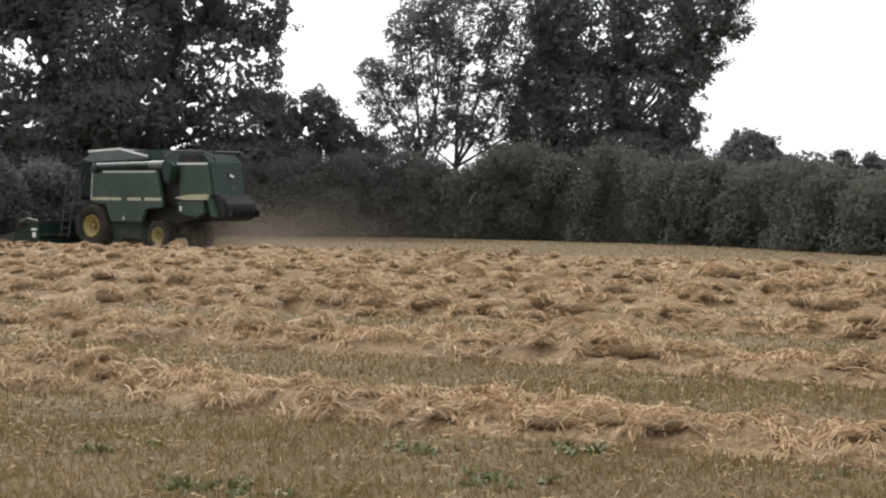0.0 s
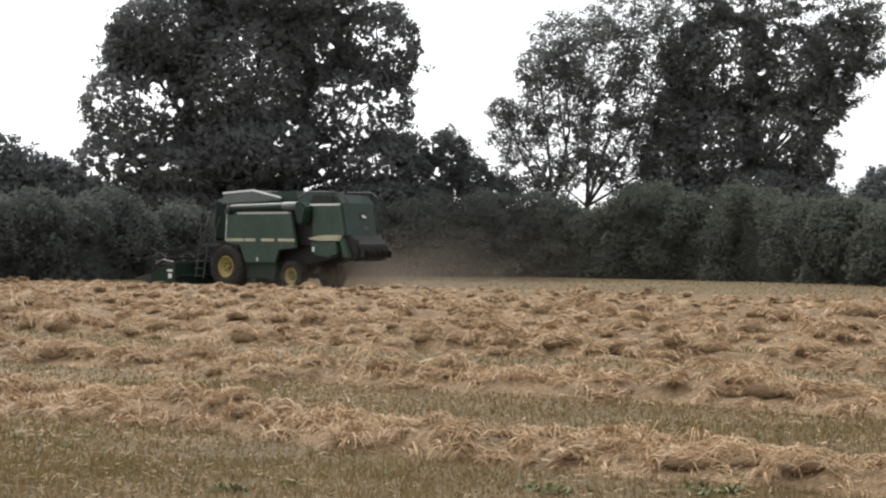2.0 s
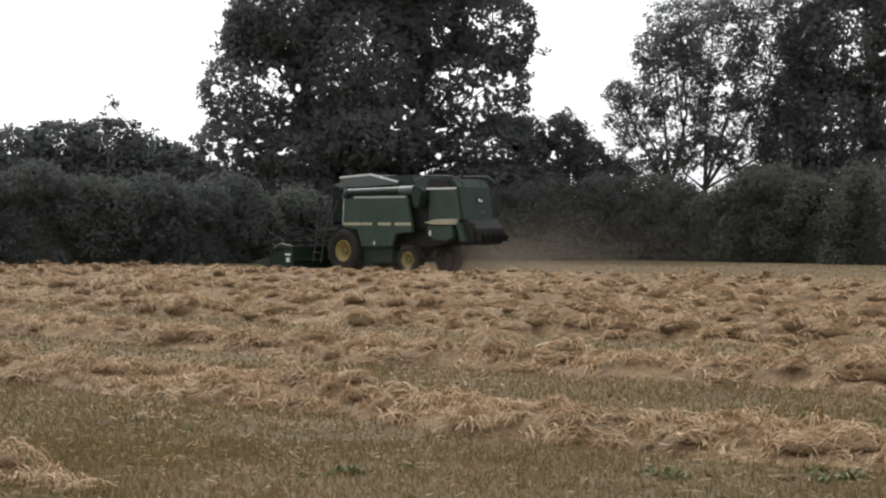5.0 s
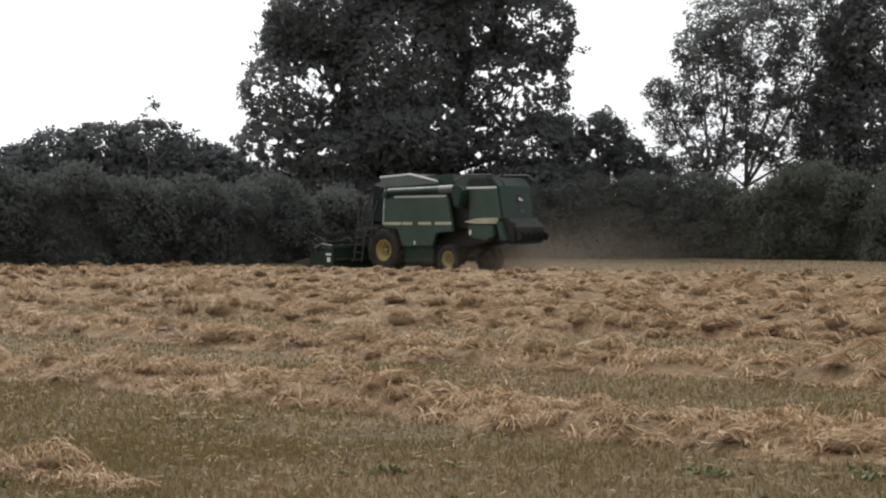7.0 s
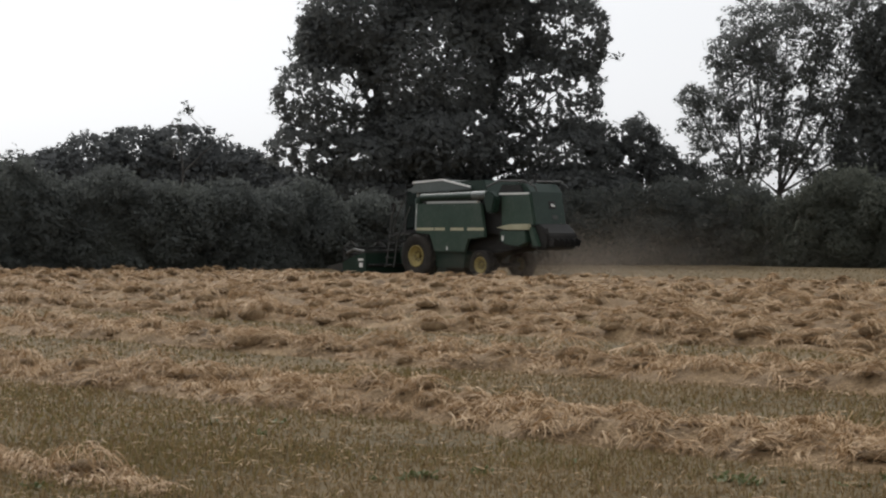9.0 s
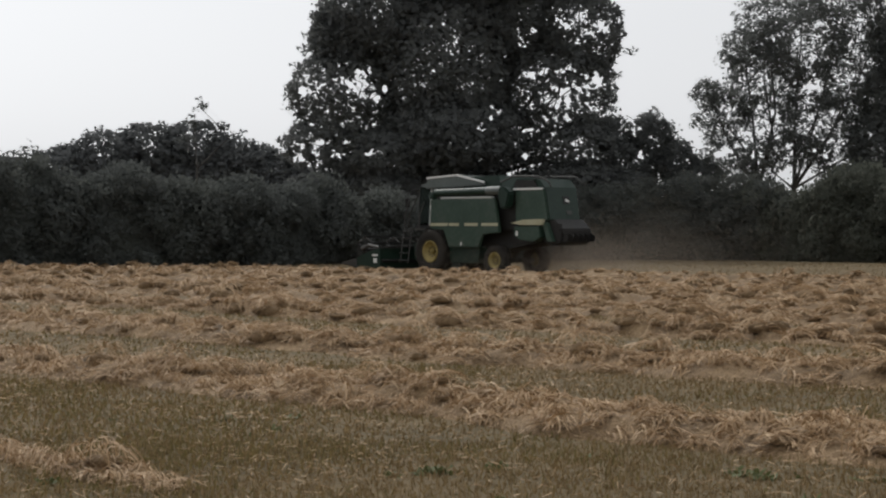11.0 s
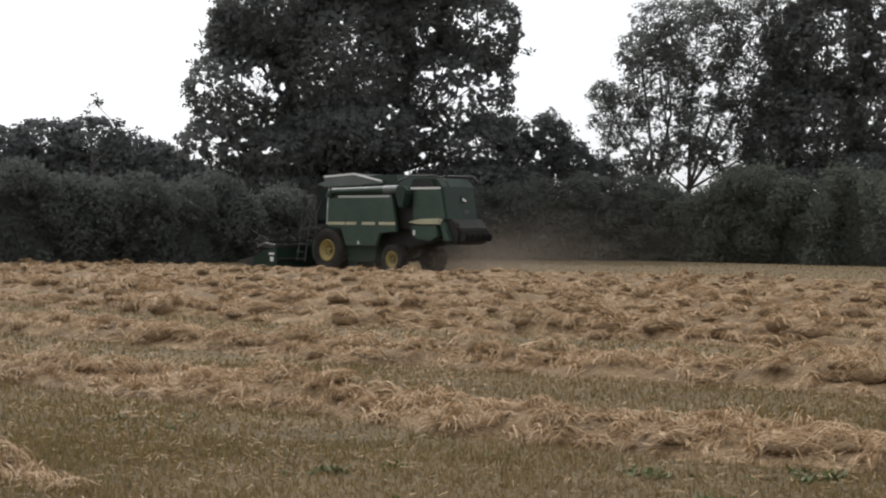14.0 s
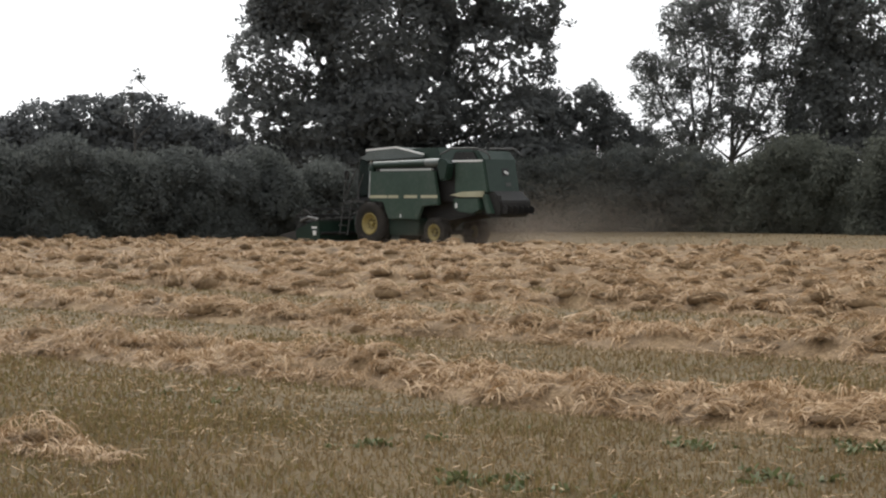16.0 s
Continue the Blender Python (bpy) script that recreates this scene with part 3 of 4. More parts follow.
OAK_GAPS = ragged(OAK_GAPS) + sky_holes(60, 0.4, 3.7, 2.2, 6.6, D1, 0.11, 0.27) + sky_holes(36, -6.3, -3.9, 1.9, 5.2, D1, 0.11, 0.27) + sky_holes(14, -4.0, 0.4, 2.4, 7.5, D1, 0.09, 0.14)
build_tree("oak_tree", "broad dark oak in full leaf behind the hedge", (-2.8, 105.0, 0), 0.6, 4.5,
           [lobe(-1.8, 5.0, D1, 4.4, 5.0, 3.0), lobe(-1.4, 2.8, D1, 4.8, 2.6, 2.4), lobe(-4.9, 4.2, D1, 3.4, 2.7, 0.85), lobe(-5.5, 2.6, D1, 2.6, 1.6, 0.45),
            lobe(1.7, 4.2, D1, 3.5, 2.9, 0.85), lobe(2.3, 6.0, D1, 2.7, 2.8, 0.8), lobe(-3.9, 6.4, D1, 3.6, 2.8, 1.2), lobe(-0.8, 8.0, D1, 5.6, 2.4, 1.7),
            lobe(0.3, 6.2, D1, 2.4, 2.6, 1.0), lobe(2.2, 2.5, D1, 3.2, 1.7, 0.55), lobe(2.4, 1.6, D1, 3.0, 1.0, 0.7), lobe(-5.0, 5.8, D1, 2.0, 1.9, 0.55), lobe(-3.6, 2.2, D1, 3.8, 1.9, 1.2),
            lobe(-3.6, 1.3, D1, 3.2, 1.2, 1.0), lobe(-1.2, 1.2, D1, 3.4, 1.3, 1.0), lobe(1.4, 1.2, D1, 3.2, 1.2, 1.0),
            lobe(-5.5, 1.15, D1, 2.2, 1.1, 0.6), lobe(3.6, 1.2, D1, 2.2, 1.2, 0.6)],
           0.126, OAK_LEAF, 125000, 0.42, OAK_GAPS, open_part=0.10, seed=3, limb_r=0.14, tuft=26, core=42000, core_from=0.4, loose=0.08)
D2 = 105.0
build_tree("field_maple", "low bushy dark tree beside the oak", (8.4, 106.0, 0), 0.2, 2.5,
           [lobe(4.55, 2.7, D2, 1.2, 1.7, 0.7), lobe(5.3, 2.0, D2, 1.3, 1.3, 0.7), lobe(3.9, 1.9, D2, 1.6, 1.6, 0.8), lobe(6.0, 1.6, D2, 1.2, 1.0, 0.5), lobe(3.3, 2.8, D2, 1.2, 1.2, 0.4)],
           0.105, OAK_LEAF, 22000, 0.34, sky_holes(26, 3.3, 6.3, 1.3, 3.2, D2, 0.1, 0.22), tuft=18, open_part=0.22, seed=5, limb_r=0.05, loose=0.4, core=2200, core_from=0.3)
ASH_GAPS = [(polar(8.62, 1.6, D2), 0.5), (polar(6.6, 2.3, D2), 0.45), (polar(7.4, 2.9, D2), 0.4), (polar(8.2, 3.4, D2), 0.35), (polar(6.9, 3.6, D2), 0.35), (polar(9.4, 4.3, D2), 0.3),
            (polar(7.7, 2.3, D2), 0.35), (polar(9.2, 1.7, D2), 0.3)]
build_tree("ash_tree", "airy many-stemmed ash with pale leaf edges", (16.6, 106.0, 0), 0.17, 4.2,
           [lobe(6.7, 3.3, D2, 1.8, 1.6, 0.7), lobe(7.9, 4.5, D2, 2.3, 2.4, 1.0), lobe(7.0, 2.0, D2, 1.7, 1.2, 0.6), lobe(8.4, 2.3, D2, 1.9, 1.3, 0.6), lobe(9.4, 3.1, D2, 2.3, 2.1, 0.9),
            lobe(9.0, 5.7, D2, 2.8, 2.5, 1.1), lobe(10.6, 4.6, D2, 2.4, 2.8, 1.2), lobe(10.2, 7.2, D2, 2.8, 1.9, 0.8), lobe(8.0, 6.3, D2, 1.8, 1.6, 0.5), lobe(6.2, 4.2, D2, 0.9, 0.7, 0.2),
            lobe(10.4, 2.2, D2, 1.7, 1.6, 0.6), lobe(7.3, 5.4, D2, 1.3, 1.3, 0.4), lobe(11.5, 6.4, D2, 2.1, 2.3, 0.8)],
           0.088, ASH_LEAF, 60000, 0.32, ragged(ASH_GAPS) + sky_holes(70, 6.4, 11.0, 1.9, 6.5, D2, 0.08, 0.2), stems=3, open_part=0.22, seed=8, limb_r=0.075, tuft=13, loose=0.45, core=6500, core_from=0.85)
ALDER_GAPS = sky_holes(50, 13.2, 17.0, 2.6, 7.8, D2, 0.09, 0.24) + sky_holes(14, 10.8, 13.2, 2.6, 7.6, D2, 0.08, 0.15)
build_tree("alder_tree", "tall dense dark tree with a ragged edge", (24.6, 107.0, 0), 0.35, 4.5,
           [lobe(12.6, 3.2, D2, 2.8, 3.2, 1.7), lobe(12.9, 5.6, D2, 3.2, 3.3, 1.8), lobe(14.5, 3.4, D2, 2.5, 2.6, 1.1), lobe(14.8, 5.4, D2, 2.7, 2.7, 1.2), lobe(16.2, 6.0, D2, 2.0, 1.9, 0.6),
            lobe(15.7, 4.2, D2, 1.7, 1.5, 0.5), lobe(15.6, 2.6, D2, 1.3, 1.4, 0.5), lobe(13.6, 7.7, D2, 4.2, 2.1, 1.3), lobe(16.6, 7.3, D2, 1.9, 1.5, 0.4), lobe(11.2, 2.6, D2, 1.8, 2.0, 0.8),
            lobe(14.2, 1.8, D2, 2.6, 1.4, 0.9), lobe(17.1, 5.6, D2, 1.2, 1.2, 0.3), lobe(17.0, 6.7, D2, 1.5, 1.2, 0.35), lobe(16.5, 4.7, D2, 1.2, 0.9, 0.25),
            lobe(10.6, 1.4, D2, 2.0, 1.1, 0.6), lobe(12.4, 1.5, D2, 2.4, 1.2, 0.7), lobe(15.4, 1.5, D2, 2.2, 1.0, 0.6), lobe(11.5, 3.8, D2, 1.7, 2.2, 0.8), lobe(11.8, 5.8, D2, 1.7, 1.9, 0.6)],
           0.105, ASH_LEAF, 85000, 0.40, ALDER_GAPS, open_part=0.22, seed=12, limb_r=0.10, tuft=26, core=26000, core_from=0.5)


def far_trees(name, label, d, domes, seed):
    """A round-topped tree of a wood far behind the hedge."""
    for j, (az, el, wide) in enumerate(domes):
        top = polar(az, el, d)
        h = top.z
        build_tree(name, label, (top.x, top.y, 0), 0.25, h * 0.4,
                   [((top.x, top.y, h * 0.66), (wide, wide, h * 0.32), 1.0), ((top.x - wide * 0.5, top.y, h * 0.5), (wide * 0.8, wide, h * 0.26), 0.6),
                    ((top.x + wide * 0.5, top.y, h * 0.5), (wide * 0.8, wide, h * 0.26), 0.6)],
                   0.17, FAR_LEAF, 7000, 0.5, (), open_part=-0.3, seed=seed + j, limb_r=0.1, twig=False, tuft=22, core=2500, core_from=0.5, loose=0.0)


far_trees("distant_tree", "rounded grey-green tree of a distant wood", 135.0,
          [(-13.4, 2.6, 3.0), (-12.1, 3.15, 3.2), (-10.7, 3.4, 3.4), (-9.4, 3.5, 3.2), (-8.3, 3.0, 3.0), (-7.3, 2.6, 2.4), (-6.3, 2.1, 2.2), (-15.2, 2.3, 3.0), (17.7, 2.55, 2.6), (18.7, 1.85, 2.0), (19.7, 1.55, 2.0), (21.9, 1.65, 2.2), (20.5, 1.95, 0.8), (21.3, 1.8, 0.7)], 30)

build_tree("sapling", "thin young shoot standing above the hedge top", tuple(polar(-9.45, 0, 84.0))[:2] + (0.0,), 0.06, 4.6,
           [lobe(-9.45, 3.3, 84.0, 0.35, 0.35, 1.0), lobe(-9.35, 3.75, 84.0, 0.25, 0.3, 0.5), lobe(-9.6, 2.7, 84.0, 0.6, 0.4, 1.0)],
           0.09, HEDGE_LEAF, 230, 0.2, (), open_part=0.1, seed=77, limb_r=0.03, tuft=14, loose=0.0)

# ---- combine harvester ----
LONG, ACROSS = 0.98, 0.95


def prism(outline, y0, y1, bevel=0.02):
    """A plate or body with the given side outline of (x, z), from y0 to y1, with broken edges."""
    bm = bmesh.new()
    lo = [bm.verts.new((x * LONG, y0 * ACROSS, z)) for x, z in outline]
    hi = [bm.verts.new((x * LONG, y1 * ACROSS, z)) for x, z in outline]
    n = len(outline)
    bm.faces.new(lo)
    bm.faces.new(hi[::-1])
    for i in range(n):
        bm.faces.new((lo[(i + 1) % n], lo[i], hi[i], hi[(i + 1) % n]))
    bmesh.ops.recalc_face_normals(bm, faces=bm.faces)
    if bevel:
        bmesh.ops.bevel(bm, geom=list(bm.edges), offset=bevel, segments=2, affect="EDGES", clamp_overlap=True)
    return bm


def box(x0, x1, y0, y1, z0, z1, bevel=0.015):
    return prism([(x0, z0), (x1, z0), (x1, z1), (x0, z1)], y0, y1, bevel)


def rod(points, r, sides=8):
    v, f = tubes([([Vector((p[0] * LONG, p[1] * ACROSS, p[2])) for p in points], [r] * len(points))], sides)
    bm = bmesh.new()
    vs = [bm.verts.new(p) for p in v]
    for q in f:
        bm.faces.new([vs[i] for i in q])
    n = len(vs)
    bm.faces.new(vs[:sides][::-1])
    bm.faces.new(vs[n - sides:])
    return bm


def lathe(outline, steps=36):
    """A body turned about the y axis from (radius, y) pairs."""
    bm = bmesh.new()
    rings = []
    for i in range(steps):
        a = 2 * math.pi * i / steps
        rings.append([bm.verts.new((r * math.cos(a), y, r * math.sin(a))) for r, y in outline])
    for i in range(steps):
        p, q = rings[i], rings[(i + 1) % steps]
        for k in range(len(outline) - 1):
            bm.faces.new((p[k], p[k + 1], q[k + 1], q[k]))
    bmesh.ops.recalc_face_normals(bm, faces=bm.faces)
    for f in bm.faces:
        f.smooth = True
    return bm


def build_wheel(machine, x, y, radius, width, rim, lugs):
    out = 1 if y > 0 else -1
    w = width / 2
    tyre = lathe([(rim, -w * 0.8), (rim + 0.06, -w), (radius * 0.86, -w * 1.02), (radius * 0.96, -w * 0.85), (radius * 0.97, 0), (radius * 0.96, w * 0.85),
                  (radius * 0.86, w * 1.02), (rim + 0.06, w), (rim, w * 0.8), (rim - 0.02, 0), (rim, -w * 0.8)])
    wheel = part("wheel", tyre, TYRE, machine, "large ribbed black tyre with a yellow rim" if lugs > 20 else "small black tyre with a yellow rim")
    wheel.location = (x, y, radius)
    bm = bmesh.new()
    for i in range(lugs):
        a = 2 * math.pi * i / lugs
        side = 1 if i % 2 else -1
        m = Matrix.Rotation(-a, 4, "Y") @ Matrix.Translation((radius * 0.965, side * w * 0.46, 0)) @ Matrix.Rotation(side * 0.7, 4, "X") @ Matrix.Diagonal((0.05, w * 1.15, 0.055, 1))
        bmesh.ops.create_cube(bm, size=1.0, matrix=m)
    part("tread", bm, TYRE, wheel)
    disc = lathe([(0.001, out * w * 0.25), (rim * 0.28, out * w * 0.25), (rim * 0.34, out * w * 0.42), (rim * 0.55, out * w * 0.45), (rim * 0.86, out * w * 0.72),
                  (rim * 0.9, out * w * 0.93), (rim, out * w * 0.96), (rim + 0.01, out * w * 0.75), (rim * 0.9, 0), (0.001, 0)])
    part("rim", disc, YELLOW, wheel, "dusty yellow wheel disc")
    hub = lathe([(0.001, out * w * 0.6), (rim * 0.2, out * w * 0.58), (rim * 0.24, out * w * 0.3), (0.001, out * w * 0.3)], 16)
    part("hub", hub, YELLOW, wheel)
    for i in range(8):
        a = 2 * math.pi * i / 8
        bolt = bmesh.new()
        bmesh.ops.create_cone(bolt, cap_ends=True, segments=6, radius1=0.03, radius2=0.025, depth=0.04, matrix=Matrix.Translation((rim * 0.44 * math.cos(a), out * w * 0.47, rim * 0.44 * math.sin(a))) @ Matrix.Rotation(math.pi / 2, 4, "X"))
        part("bolt", bolt, DARK, wheel)


def build_combine():
    machine = tagged(new("combine_harvester"), "dusty green combine harvester with yellow wheels and pale roof", "combine harvester")
    P = lambda name, bm, mat, label="": part(name, bm, mat, machine, label)
    # running gear
    for y in (1.16, -1.16):
        build_wheel(machine, 0.0, y * ACROSS, 0.88, 0.60, 0.42, 36)
    for y in (1.08, -1.08):
        build_wheel(machine, -3.48 * LONG, y * ACROSS, 0.58, 0.42, 0.31, 20)
    P("front_axle", box(-0.2, 0.2, -0.95, 0.95, 0.65, 1.05), DARK)
    P("rear_axle", box(-3.58, -3.38, -0.9, 0.9, 0.48, 0.66), DARK)
    P("chassis", prism([(0.6, 0.75), (-2.6, 0.62), (-3.0, 0.9), (-5.4, 1.25), (-5.4, 2.2), (0.6, 2.2)], -0.78, 0.78), DARK)
    P("sump", prism([(-0.9, 0.45), (-2.5, 0.45), (-2.6, 1.1), (-0.8, 1.1)], -0.7, 1.18), DARK_GREEN)
    # grain tank and side panels
    P("tank", prism([(0.15, 1.9), (0.15, 2.95), (-0.1, 3.15), (-4.5, 3.12), (-4.5, 1.7)], -1.0, 0.98, 0.03), DARK)
    for y0, y1 in ((1.24, 1.40), (-1.40, -1.24)):
        P("side_panel", prism([(0.02, 2.9), (-3.62, 2.9), (-3.86, 1.62), (-2.95, 1.55), (-2.72, 1.06), (-1.02, 1.06), (-0.72, 1.72), (0.06, 1.76)], y0, y1, 0.03), GREEN,
          "large flat green side door with a cream stripe")
        for x0, x1 in ((0.03, -0.98), (-1.05, -1.62), (-1.95, -2.68), (-2.9, -3.8)):
            P("stripe", box(x1, x0, y0 + (0.155 if y0 > 0 else -0.012), y1 + (0.012 if y0 > 0 else -0.155), 1.87, 1.98, 0), CREAM, "cream stripe")
        # Pale strip along the panel top paints in the light caught there.
        P("lit_top_edge", box(-3.45, -0.55, y0 + 0.005, y1 - 0.005, 2.905, 2.985, 0.01), PALE, "pale strip painting light along the top edge")
        P("skirt_latch", box(-1.78, -1.72, y0 - 0.01, y1 + 0.015, 1.12, 1.26, 0.005), WHITE)
        P("front_lamp", box(0.03, 0.09, y0 + 0.03, y1 - 0.03, 2.5, 2.68, 0.01), WHITE, "small white marker lamp")
    # unloading auger folded along the side
    P("auger_tube", rod([(-0.2, 1.32, 3.14), (-3.75, 1.32, 3.2)], 0.145, 16), DARK_GREEN, "long grey-green unloading tube")
    P("auger_end", rod([(-0.02, 1.32, 2.92), (-0.06, 1.32, 3.08), (-0.22, 1.32, 3.14)], 0.155, 16), DARK_GREEN)
    P("auger_collar", rod([(-3.15, 1.32, 3.19), (-3.9, 1.32, 3.2)], 0.16, 16), GREY)
    P("auger_elbow", prism([(-3.72, 3.3), (-4.15, 3.34), (-4.45, 3.1), (-4.3, 2.55), (-3.95, 2.5)], 1.08, 1.46, 0.06), DARK_GREEN)
    # tank cover: pale sloped hatch side and dark folding extensions
    P("tank_cover", prism([(0.75, 3.32), (0.62, 3.74), (-1.1, 3.82), (-2.65, 3.52), (-2.65, 3.42), (-1.1, 3.36)], -1.0, 1.02, 0.03), GREY, "pale grey cab roof sloping back")
    # White strip that paints the sky's light along the roof's top edge.
    P("roof_lit_edge", prism([(0.66, 3.7), (0.62, 3.78), (-1.1, 3.86), (-2.65, 3.56), (-2.65, 3.5), (-1.1, 3.79)], 0.98, 1.05, 0.0), WHITE)
    P("roof_visor", prism([(0.75, 3.36), (1.15, 3.42), (1.1, 3.5), (0.66, 3.56)], -0.9, 0.9), GREY)
    P("tank_extension", prism([(-1.3, 3.2), (-1.5, 3.75), (-3.3, 3.78), (-3.6, 3.2)], -1.05, 0.9, 0.02), DARK_GREEN)
    P("engine_deck", prism([(-3.9, 3.1), (-4.2, 3.62), (-5.4, 3.62), (-5.8, 3.2)], -1.0, 0.85, 0.04), DARK_GREEN)
    P("engine_screen", prism([(-4.15, 3.3), (-4.3, 3.56), (-5.25, 3.56), (-5.45, 3.3)], 0.85, 0.92, 0.01), DARK)
    P("deck_rail", rod([(-3.5, 0.95, 3.5), (-4.15, 0.95, 3.72), (-5.5, 0.95, 3.7), (-6.0, 0.9, 3.5), (-6.05, 0.8, 3.3)], 0.035), STEEL)
    P("deck_rail", rod([(-3.6, -0.95, 3.6), (-4.2, -0.95, 3.74), (-5.7, -0.95, 3.7), (-6.1, -0.9, 3.45)], 0.035), STEEL)
    P("exhaust", rod([(-4.7, -0.5, 3.5), (-4.7, -0.5, 3.95), (-4.85, -0.5, 4.02)], 0.06, 10), DARK)
    # cab with posts and dark glass
    P("cab_floor", box(0.3, 1.5, -0.85, 0.85, 1.75, 1.9), DARK)
    for x, y in ((0.62, 0.86), (0.62, -0.86), (1.35, 0.8), (1.35, -0.8)):
        P("cab_post", rod([(x, y, 1.9), (x - 0.12, y, 3.42)], 0.05), PALE if x < 1 else DARK)
    P("windscreen", prism([(1.36, 1.9), (1.40, 1.9), (1.28, 3.4), (1.24, 3.4)], -0.76, 0.76, 0), GLASS, "tinted cab windscreen")
    P("side_window", prism([(0.6, 2.0), (1.34, 2.0), (1.22, 3.38), (0.52, 3.38)], 0.82, 0.845, 0), GLASS)
    P("side_window", prism([(0.6, 2.0), (1.34, 2.0), (1.22, 3.38), (0.52, 3.38)], -0.845, -0.82, 0), GLASS)
    P("cab_back", box(0.2, 0.5, -0.85, 0.85, 1.9, 3.4), DARK)
    P("seat", prism([(0.6, 1.9), (1.05, 1.9), (1.05, 2.3), (0.75, 2.36), (0.68, 2.95), (0.55, 2.95)], -0.28, 0.28, 0.04), DARK)
    P("mirror_arm", rod([(1.2, 0.85, 3.3), (1.5, 1.25, 3.2), (1.5, 1.3, 2.9)], 0.02), DARK)
    P("mirror", box(1.46, 1.52, 1.2, 1.42, 2.6, 2.95, 0.01), DARK)
    # platform, ladder and handrails on the near side
    P("platform", box(0.25, 1.35, 0.85, 1.5, 1.7, 1.78), STEEL)
    for x in (0.92, 1.38):
        P("ladder_rail", rod([(x, 1.55, 1.85), (x + 0.1, 1.72, 0.42)], 0.03), STEEL)
    for i in range(5):
        z = 0.5 + 0.29 * i
        P("ladder_step", box(0.94 + 0.02 * (4 - i), 1.42 + 0.02 * (4 - i), 1.6 + 0.03 * (4 - i), 1.7 + 0.03 * (4 - i), z, z + 0.035, 0), STEEL)
    P("handrail", rod([(1.3, 1.5, 1.75), (1.12, 1.5, 2.35), (0.72, 1.48, 3.0)], 0.028), STEEL)
    P("handrail", rod([(1.45, 1.5, 1.75), (1.42, 1.5, 2.3), (1.18, 1.48, 2.95)], 0.028), STEEL)
    P("handrail", rod([(0.6, 1.5, 1.75), (0.55, 1.5, 2.3), (0.3, 1.5, 2.8)], 0.025), STEEL)
    # rear hood, stripes, lower box and straw chopper
    P("hood", prism([(-4.4, 1.9), (-4.4, 3.2), (-5.95, 3.26), (-6.2, 2.1), (-5.8, 1.95)], -0.62, 1.08, 0.05), GREEN, "green rear hood over the straw walkers")
    # White strip standing in for light on the hood's top edge.
    P("hood_lit_edge", box(-5.85, -4.3, 1.0, 1.1, 3.2, 3.275, 0.01), WHITE)
    P("rear_panel", prism([(-5.96, 3.27), (-6.21, 2.1), (-6.24, 2.1), (-6.0, 3.29)], -0.62, 1.05, 0.005), DARK_GREEN)
    P("emblem_plate", prism([(-6.055, 2.96), (-6.115, 2.68), (-6.14, 2.68), (-6.08, 2.96)], -0.16, 0.2, 0), DARK)
    P("emblem", prism([(-6.09, 2.87), (-6.11, 2.77), (-6.145, 2.77), (-6.125, 2.87)], 0.0, 0.09, 0), WHITE)
    P("emblem", prism([(-6.10, 2.82), (-6.115, 2.745), (-6.15, 2.745), (-6.135, 2.82)], -0.1, -0.02, 0), WHITE)
    P("number_bar", prism([(-6.15, 2.44), (-6.18, 2.3), (-6.215, 2.3), (-6.185, 2.44)], -0.2, 0.1, 0), STEEL)
    P("wedge_stripe", prism([(-4.35, 1.98), (-5.0, 2.1), (-5.98, 2.12), (-6.0, 1.9), (-4.9, 1.9)], 1.05, 1.28, 0.01), CREAM, "cream wedge-shaped moulding")
    P("side_box", prism([(-4.5, 1.86), (-5.85, 1.86), (-5.9, 1.45), (-5.5, 1.28), (-4.8, 1.36), (-4.5, 1.5)], 0.8, 1.25, 0.03), GREEN)
    P("side_box_label", box(-4.72, -4.62, 1.24, 1.262, 1.5, 1.68, 0), WHITE)
    P("rear_bracket", prism([(-5.9, 2.0), (-6.1, 2.0), (-6.45, 1.3), (-6.15, 1.3)], 0.95, 1.15, 0.01), GREEN)
    P("chopper", prism([(-5.7, 2.08), (-6.3, 2.12), (-6.75, 1.75), (-6.7, 1.25), (-6.3, 1.15), (-5.7, 1.3)], -0.72, 0.95, 0.04), DARK, "dark straw chopper under the hood")
    for i in range(6):
        y = -0.66 + 0.3 * i
        P("spreader_fin", prism([(-6.6, 1.3), (-6.95, 1.3), (-7.0, 1.5), (-6.65, 1.65)], y, y + 0.02, 0), DARK)
    P("tail_lamp", box(-6.72, -6.62, 0.9, 1.1, 1.75, 1.95, 0.01), DARK)
    # feeder house and cutting header with its reel
    P("feeder_house", prism([(0.3, 1.0), (0.3, 1.75), (1.9, 1.15), (1.9, 0.45)], -0.6, 0.6), DARK_GREEN)
    W = 2.42
    P("header_back", prism([(1.9, 0.22), (2.02, 0.22), (2.02, 1.0), (1.9, 1.0)], -W, W, 0.01), DARK_GREEN)
    P("header_floor", prism([(1.92, 0.2), (3.2, 0.16), (3.25, 0.2), (2.0, 0.34)], -W, W, 0.0), DARK)
    P("header_top_beam", box(1.86, 2.0, -W, W, 0.98, 1.07), STEEL)
    P("header_tube", rod([(1.84, -W, 0.5), (1.84, W, 0.5)], 0.06), DARK)
    P("header_auger", rod([(2.45, -W, 0.55), (2.45, W, 0.55)], 0.24, 14), DARK)
    P("knife_bar", box(3.2, 3.32, -W, W, 0.14, 0.18, 0), STEEL)
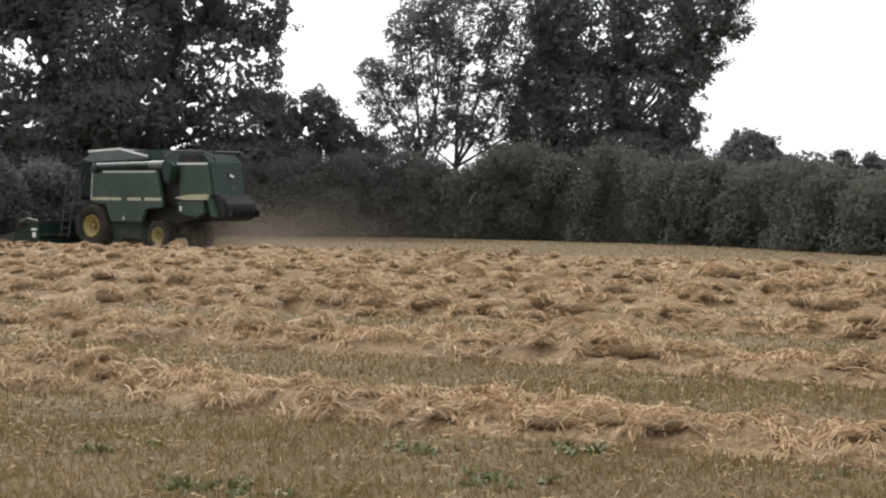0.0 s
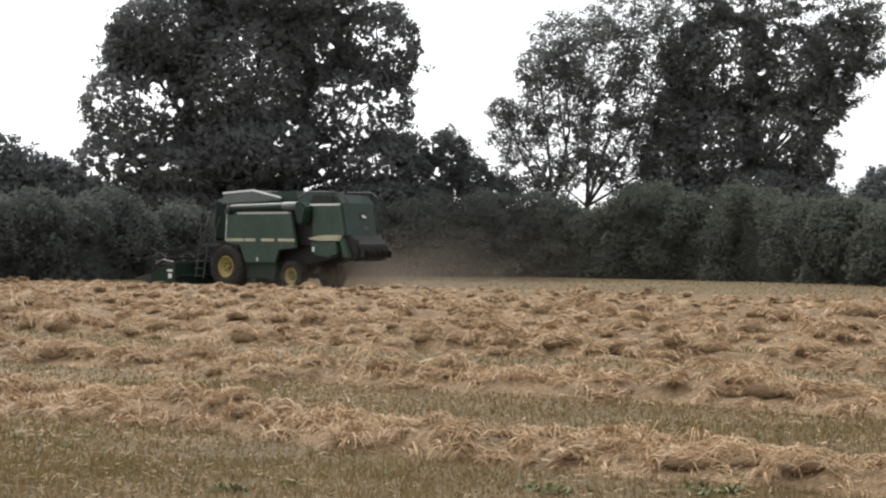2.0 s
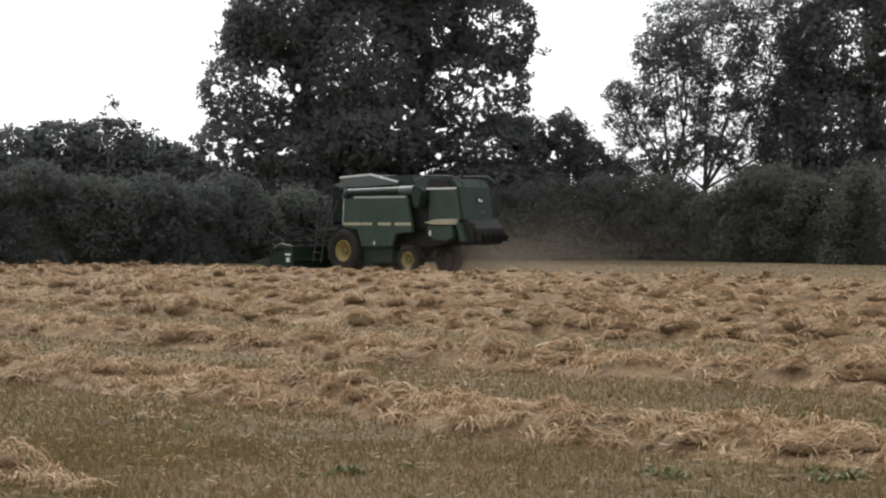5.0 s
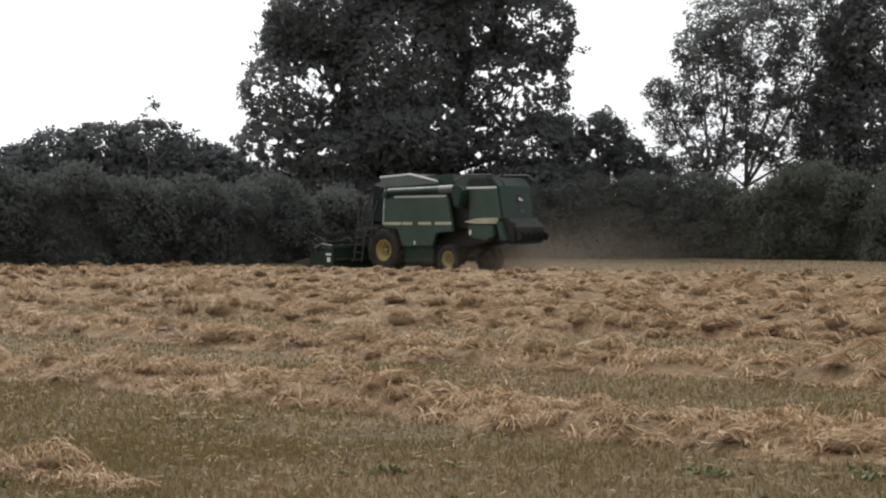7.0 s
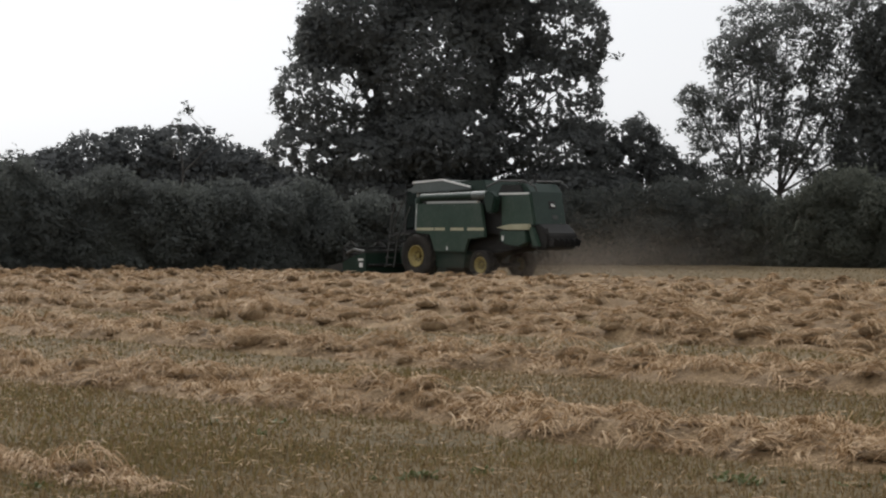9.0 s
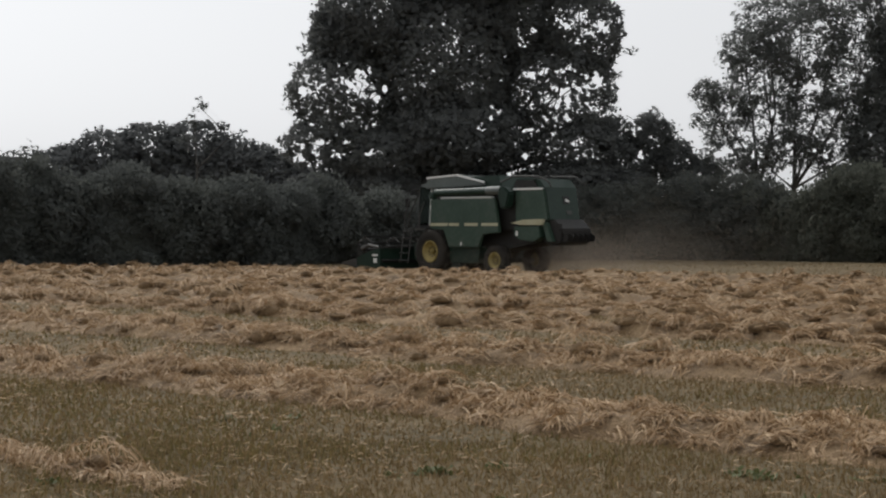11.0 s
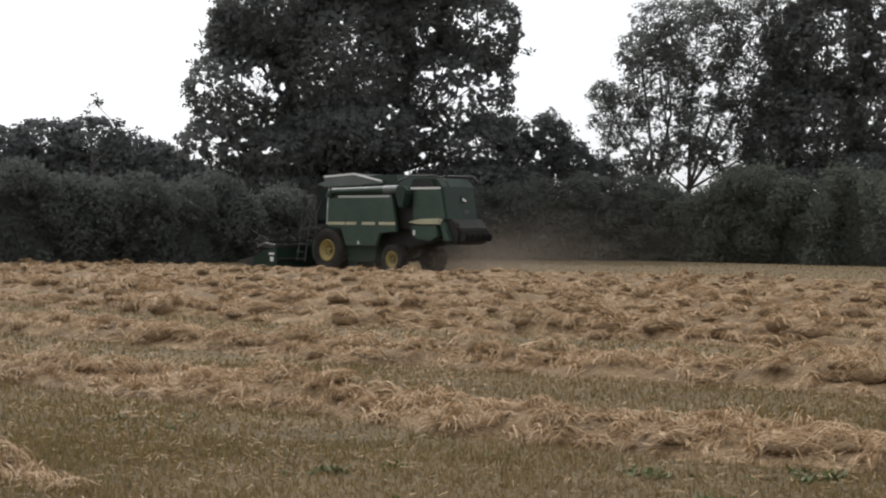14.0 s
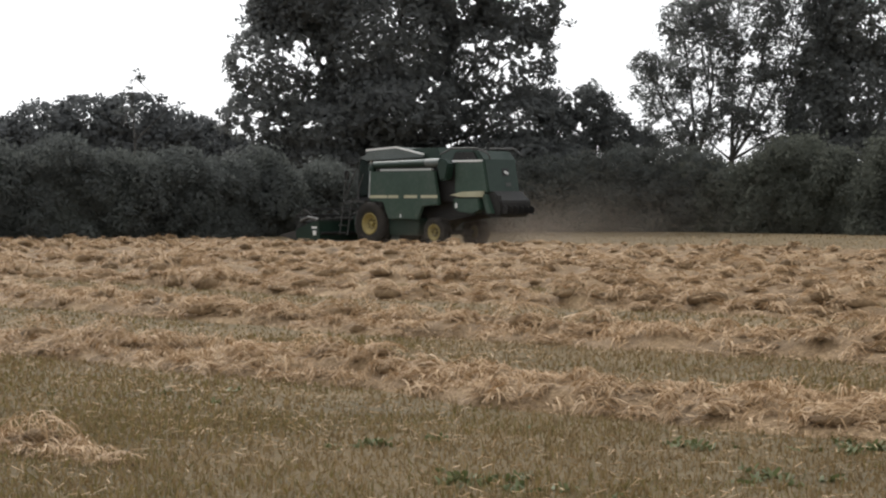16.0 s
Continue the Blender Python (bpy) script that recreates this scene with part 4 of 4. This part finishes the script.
    for y0, y1 in ((W, W + 0.07), (-W - 0.07, -W)):
        # End plates in the darker green, their lack of light put into the colour.
        P("header_end", prism([(1.85, 0.22), (3.3, 0.18), (3.75, 0.3), (3.2, 0.66), (2.5, 0.88), (1.85, 1.0)], y0, y1, 0.02), DARK_GREEN, "green header end plate with a decal")
        P("divider", prism([(3.2, 0.2), (4.25, 0.36), (4.3, 0.42), (3.3, 0.6)], y0 - 0.02, y1 + 0.02, 0.02), STEEL)
        s = 0.012 if y0 > 0 else -0.012
        P("end_decal", box(2.0, 2.32, y0 + s, y1 + s, 0.68, 0.76, 0), WHITE)
        P("end_decal", box(2.05, 2.25, y0 + s, y1 + s, 0.42, 0.6, 0), WHITE)
        P("reel_arm", rod([(1.95, (y0 + y1) / 2, 1.02), (2.6, (y0 + y1) / 2, 1.12), (3.05, (y0 + y1) / 2, 0.95)], 0.06), STEEL)
    rc = (2.95, 0.92)
    P("reel_shaft", rod([(rc[0], -W, rc[1]), (rc[0], W, rc[1])], 0.06, 10), DARK)
    for i in range(6):
        a = math.pi / 6 + math.pi * i / 3
        x, z = rc[0] + 0.52 * math.cos(a), rc[1] + 0.52 * math.sin(a)
        P("reel_bat", box(x - 0.03, x + 0.03, -W + 0.05, W - 0.05, z - 0.04, z + 0.04, 0.005), DARK)
    for y in (-W + 0.1, -W * 0.33, W * 0.33, W - 0.1):
        bm = bmesh.new()
        for i in range(6):
            a = math.pi / 6 + math.pi * i / 3
            b = a + math.pi / 3
            for p, q in (((0, 0), (math.cos(a), math.sin(a))), ((math.cos(a), math.sin(a)), (math.cos(b), math.sin(b)))):
                v, f = tube([((rc[0] + 0.52 * p[0]) * LONG, y * ACROSS, rc[1] + 0.52 * p[1]), ((rc[0] + 0.52 * q[0]) * LONG, y * ACROSS, rc[1] + 0.52 * q[1])], [0.025, 0.025], 5)
                vs = [bm.verts.new(c) for c in v]
                for c in f:
                    bm.faces.new([vs[k] for k in c])
        P("reel_spider", bm, STEEL)
    machine.matrix_basis = pose(-1.87, 73.2, float(ground_height(np.array([-1.87]), np.array([73.2]))[0]), 0, 0, 134.5)
    return machine


build_combine()


# ---- dust thrown up behind the machine ----
def build_dust():
    r = np.random.default_rng(19)
    n = 265000
    t = r.gamma(1.7, 2.2, n)
    spread = 0.5 + 0.24 * t
    xy = np.array([1.1, 70.4]) + t[:, None] * np.array([0.95, 0.12]) + r.normal(size=(n, 2)) * spread[:, None] * np.array([0.8, 1.0])
    z = np.abs(r.normal(0, 0.55 + 0.17 * t, n)) * (0.8 + 0.5 * fbm(np.column_stack([xy * 0.5, t]), 0.25, 4)) + 0.04
    m = 45000
    low = np.column_stack([np.array([0.8, 70.2]) + r.normal(size=(m, 2)) * [1.3, 0.8], np.abs(r.normal(0, 0.5, m)) + 0.03])
    keep = (z < 4.2) & (t < 16)
    c = np.concatenate([np.column_stack([xy, z])[keep], low])
    v = (c[:, None] + r.normal(scale=0.0047, size=(len(c), 3, 3))).reshape(-1, 3)
    tagged(new("dust_cloud", mesh_of("dust_cloud", v, np.arange(len(v)).reshape(-1, 3), DUST)), "drifting tan harvest dust behind the machine", "dust", kind="stuff")


build_dust()


# ---- small weeds near the camera ----
def build_weed(c, size):
    r = np.random.default_rng(int(abs(c[0] * 1000)) + 3)
    n = int(26 * size / 0.2)
    a = r.uniform(0, 2 * np.pi, n)
    up = r.uniform(0.2, 1.2, n)
    lean = np.stack([np.cos(a) * np.cos(up), np.sin(a) * np.cos(up), np.sin(up)], 1)
    base = r.normal(scale=size * 0.3, size=(n, 3)) * [1, 1, 0]
    v, f = blades(base, lean, r.uniform(0.025, 0.05, n), size * r.uniform(0.4, 0.9, n), 0.3, 2)
    ob = tagged(new("weed", mesh_of("weed", v, f, WEED)), "small leafy green weed in the stubble", "weed", group="weeds in the stubble", kind="stuff")
    ob.location = (c[0], c[1], float(ground_height(np.array([c[0]]), np.array([c[1]]))[0]))


for j in range(26):
    p = field_points(1, 9.5, 17)[0]
    build_weed(p, float(rng.uniform(0.06, 0.12)))
# denser tufts where damp hollows lie
for x, y in ((1.63, 12.0), (1.9, 10.8), (2.78, 12.2), (0.55, 10.4), (2.6, 11.9), (0.1, 10.5), (-0.6, 12.1)):
    for j in range(5):
        build_weed((x + float(rng.normal(0, 0.13)), y + float(rng.normal(0, 0.16))), float(rng.uniform(0.09, 0.15)))
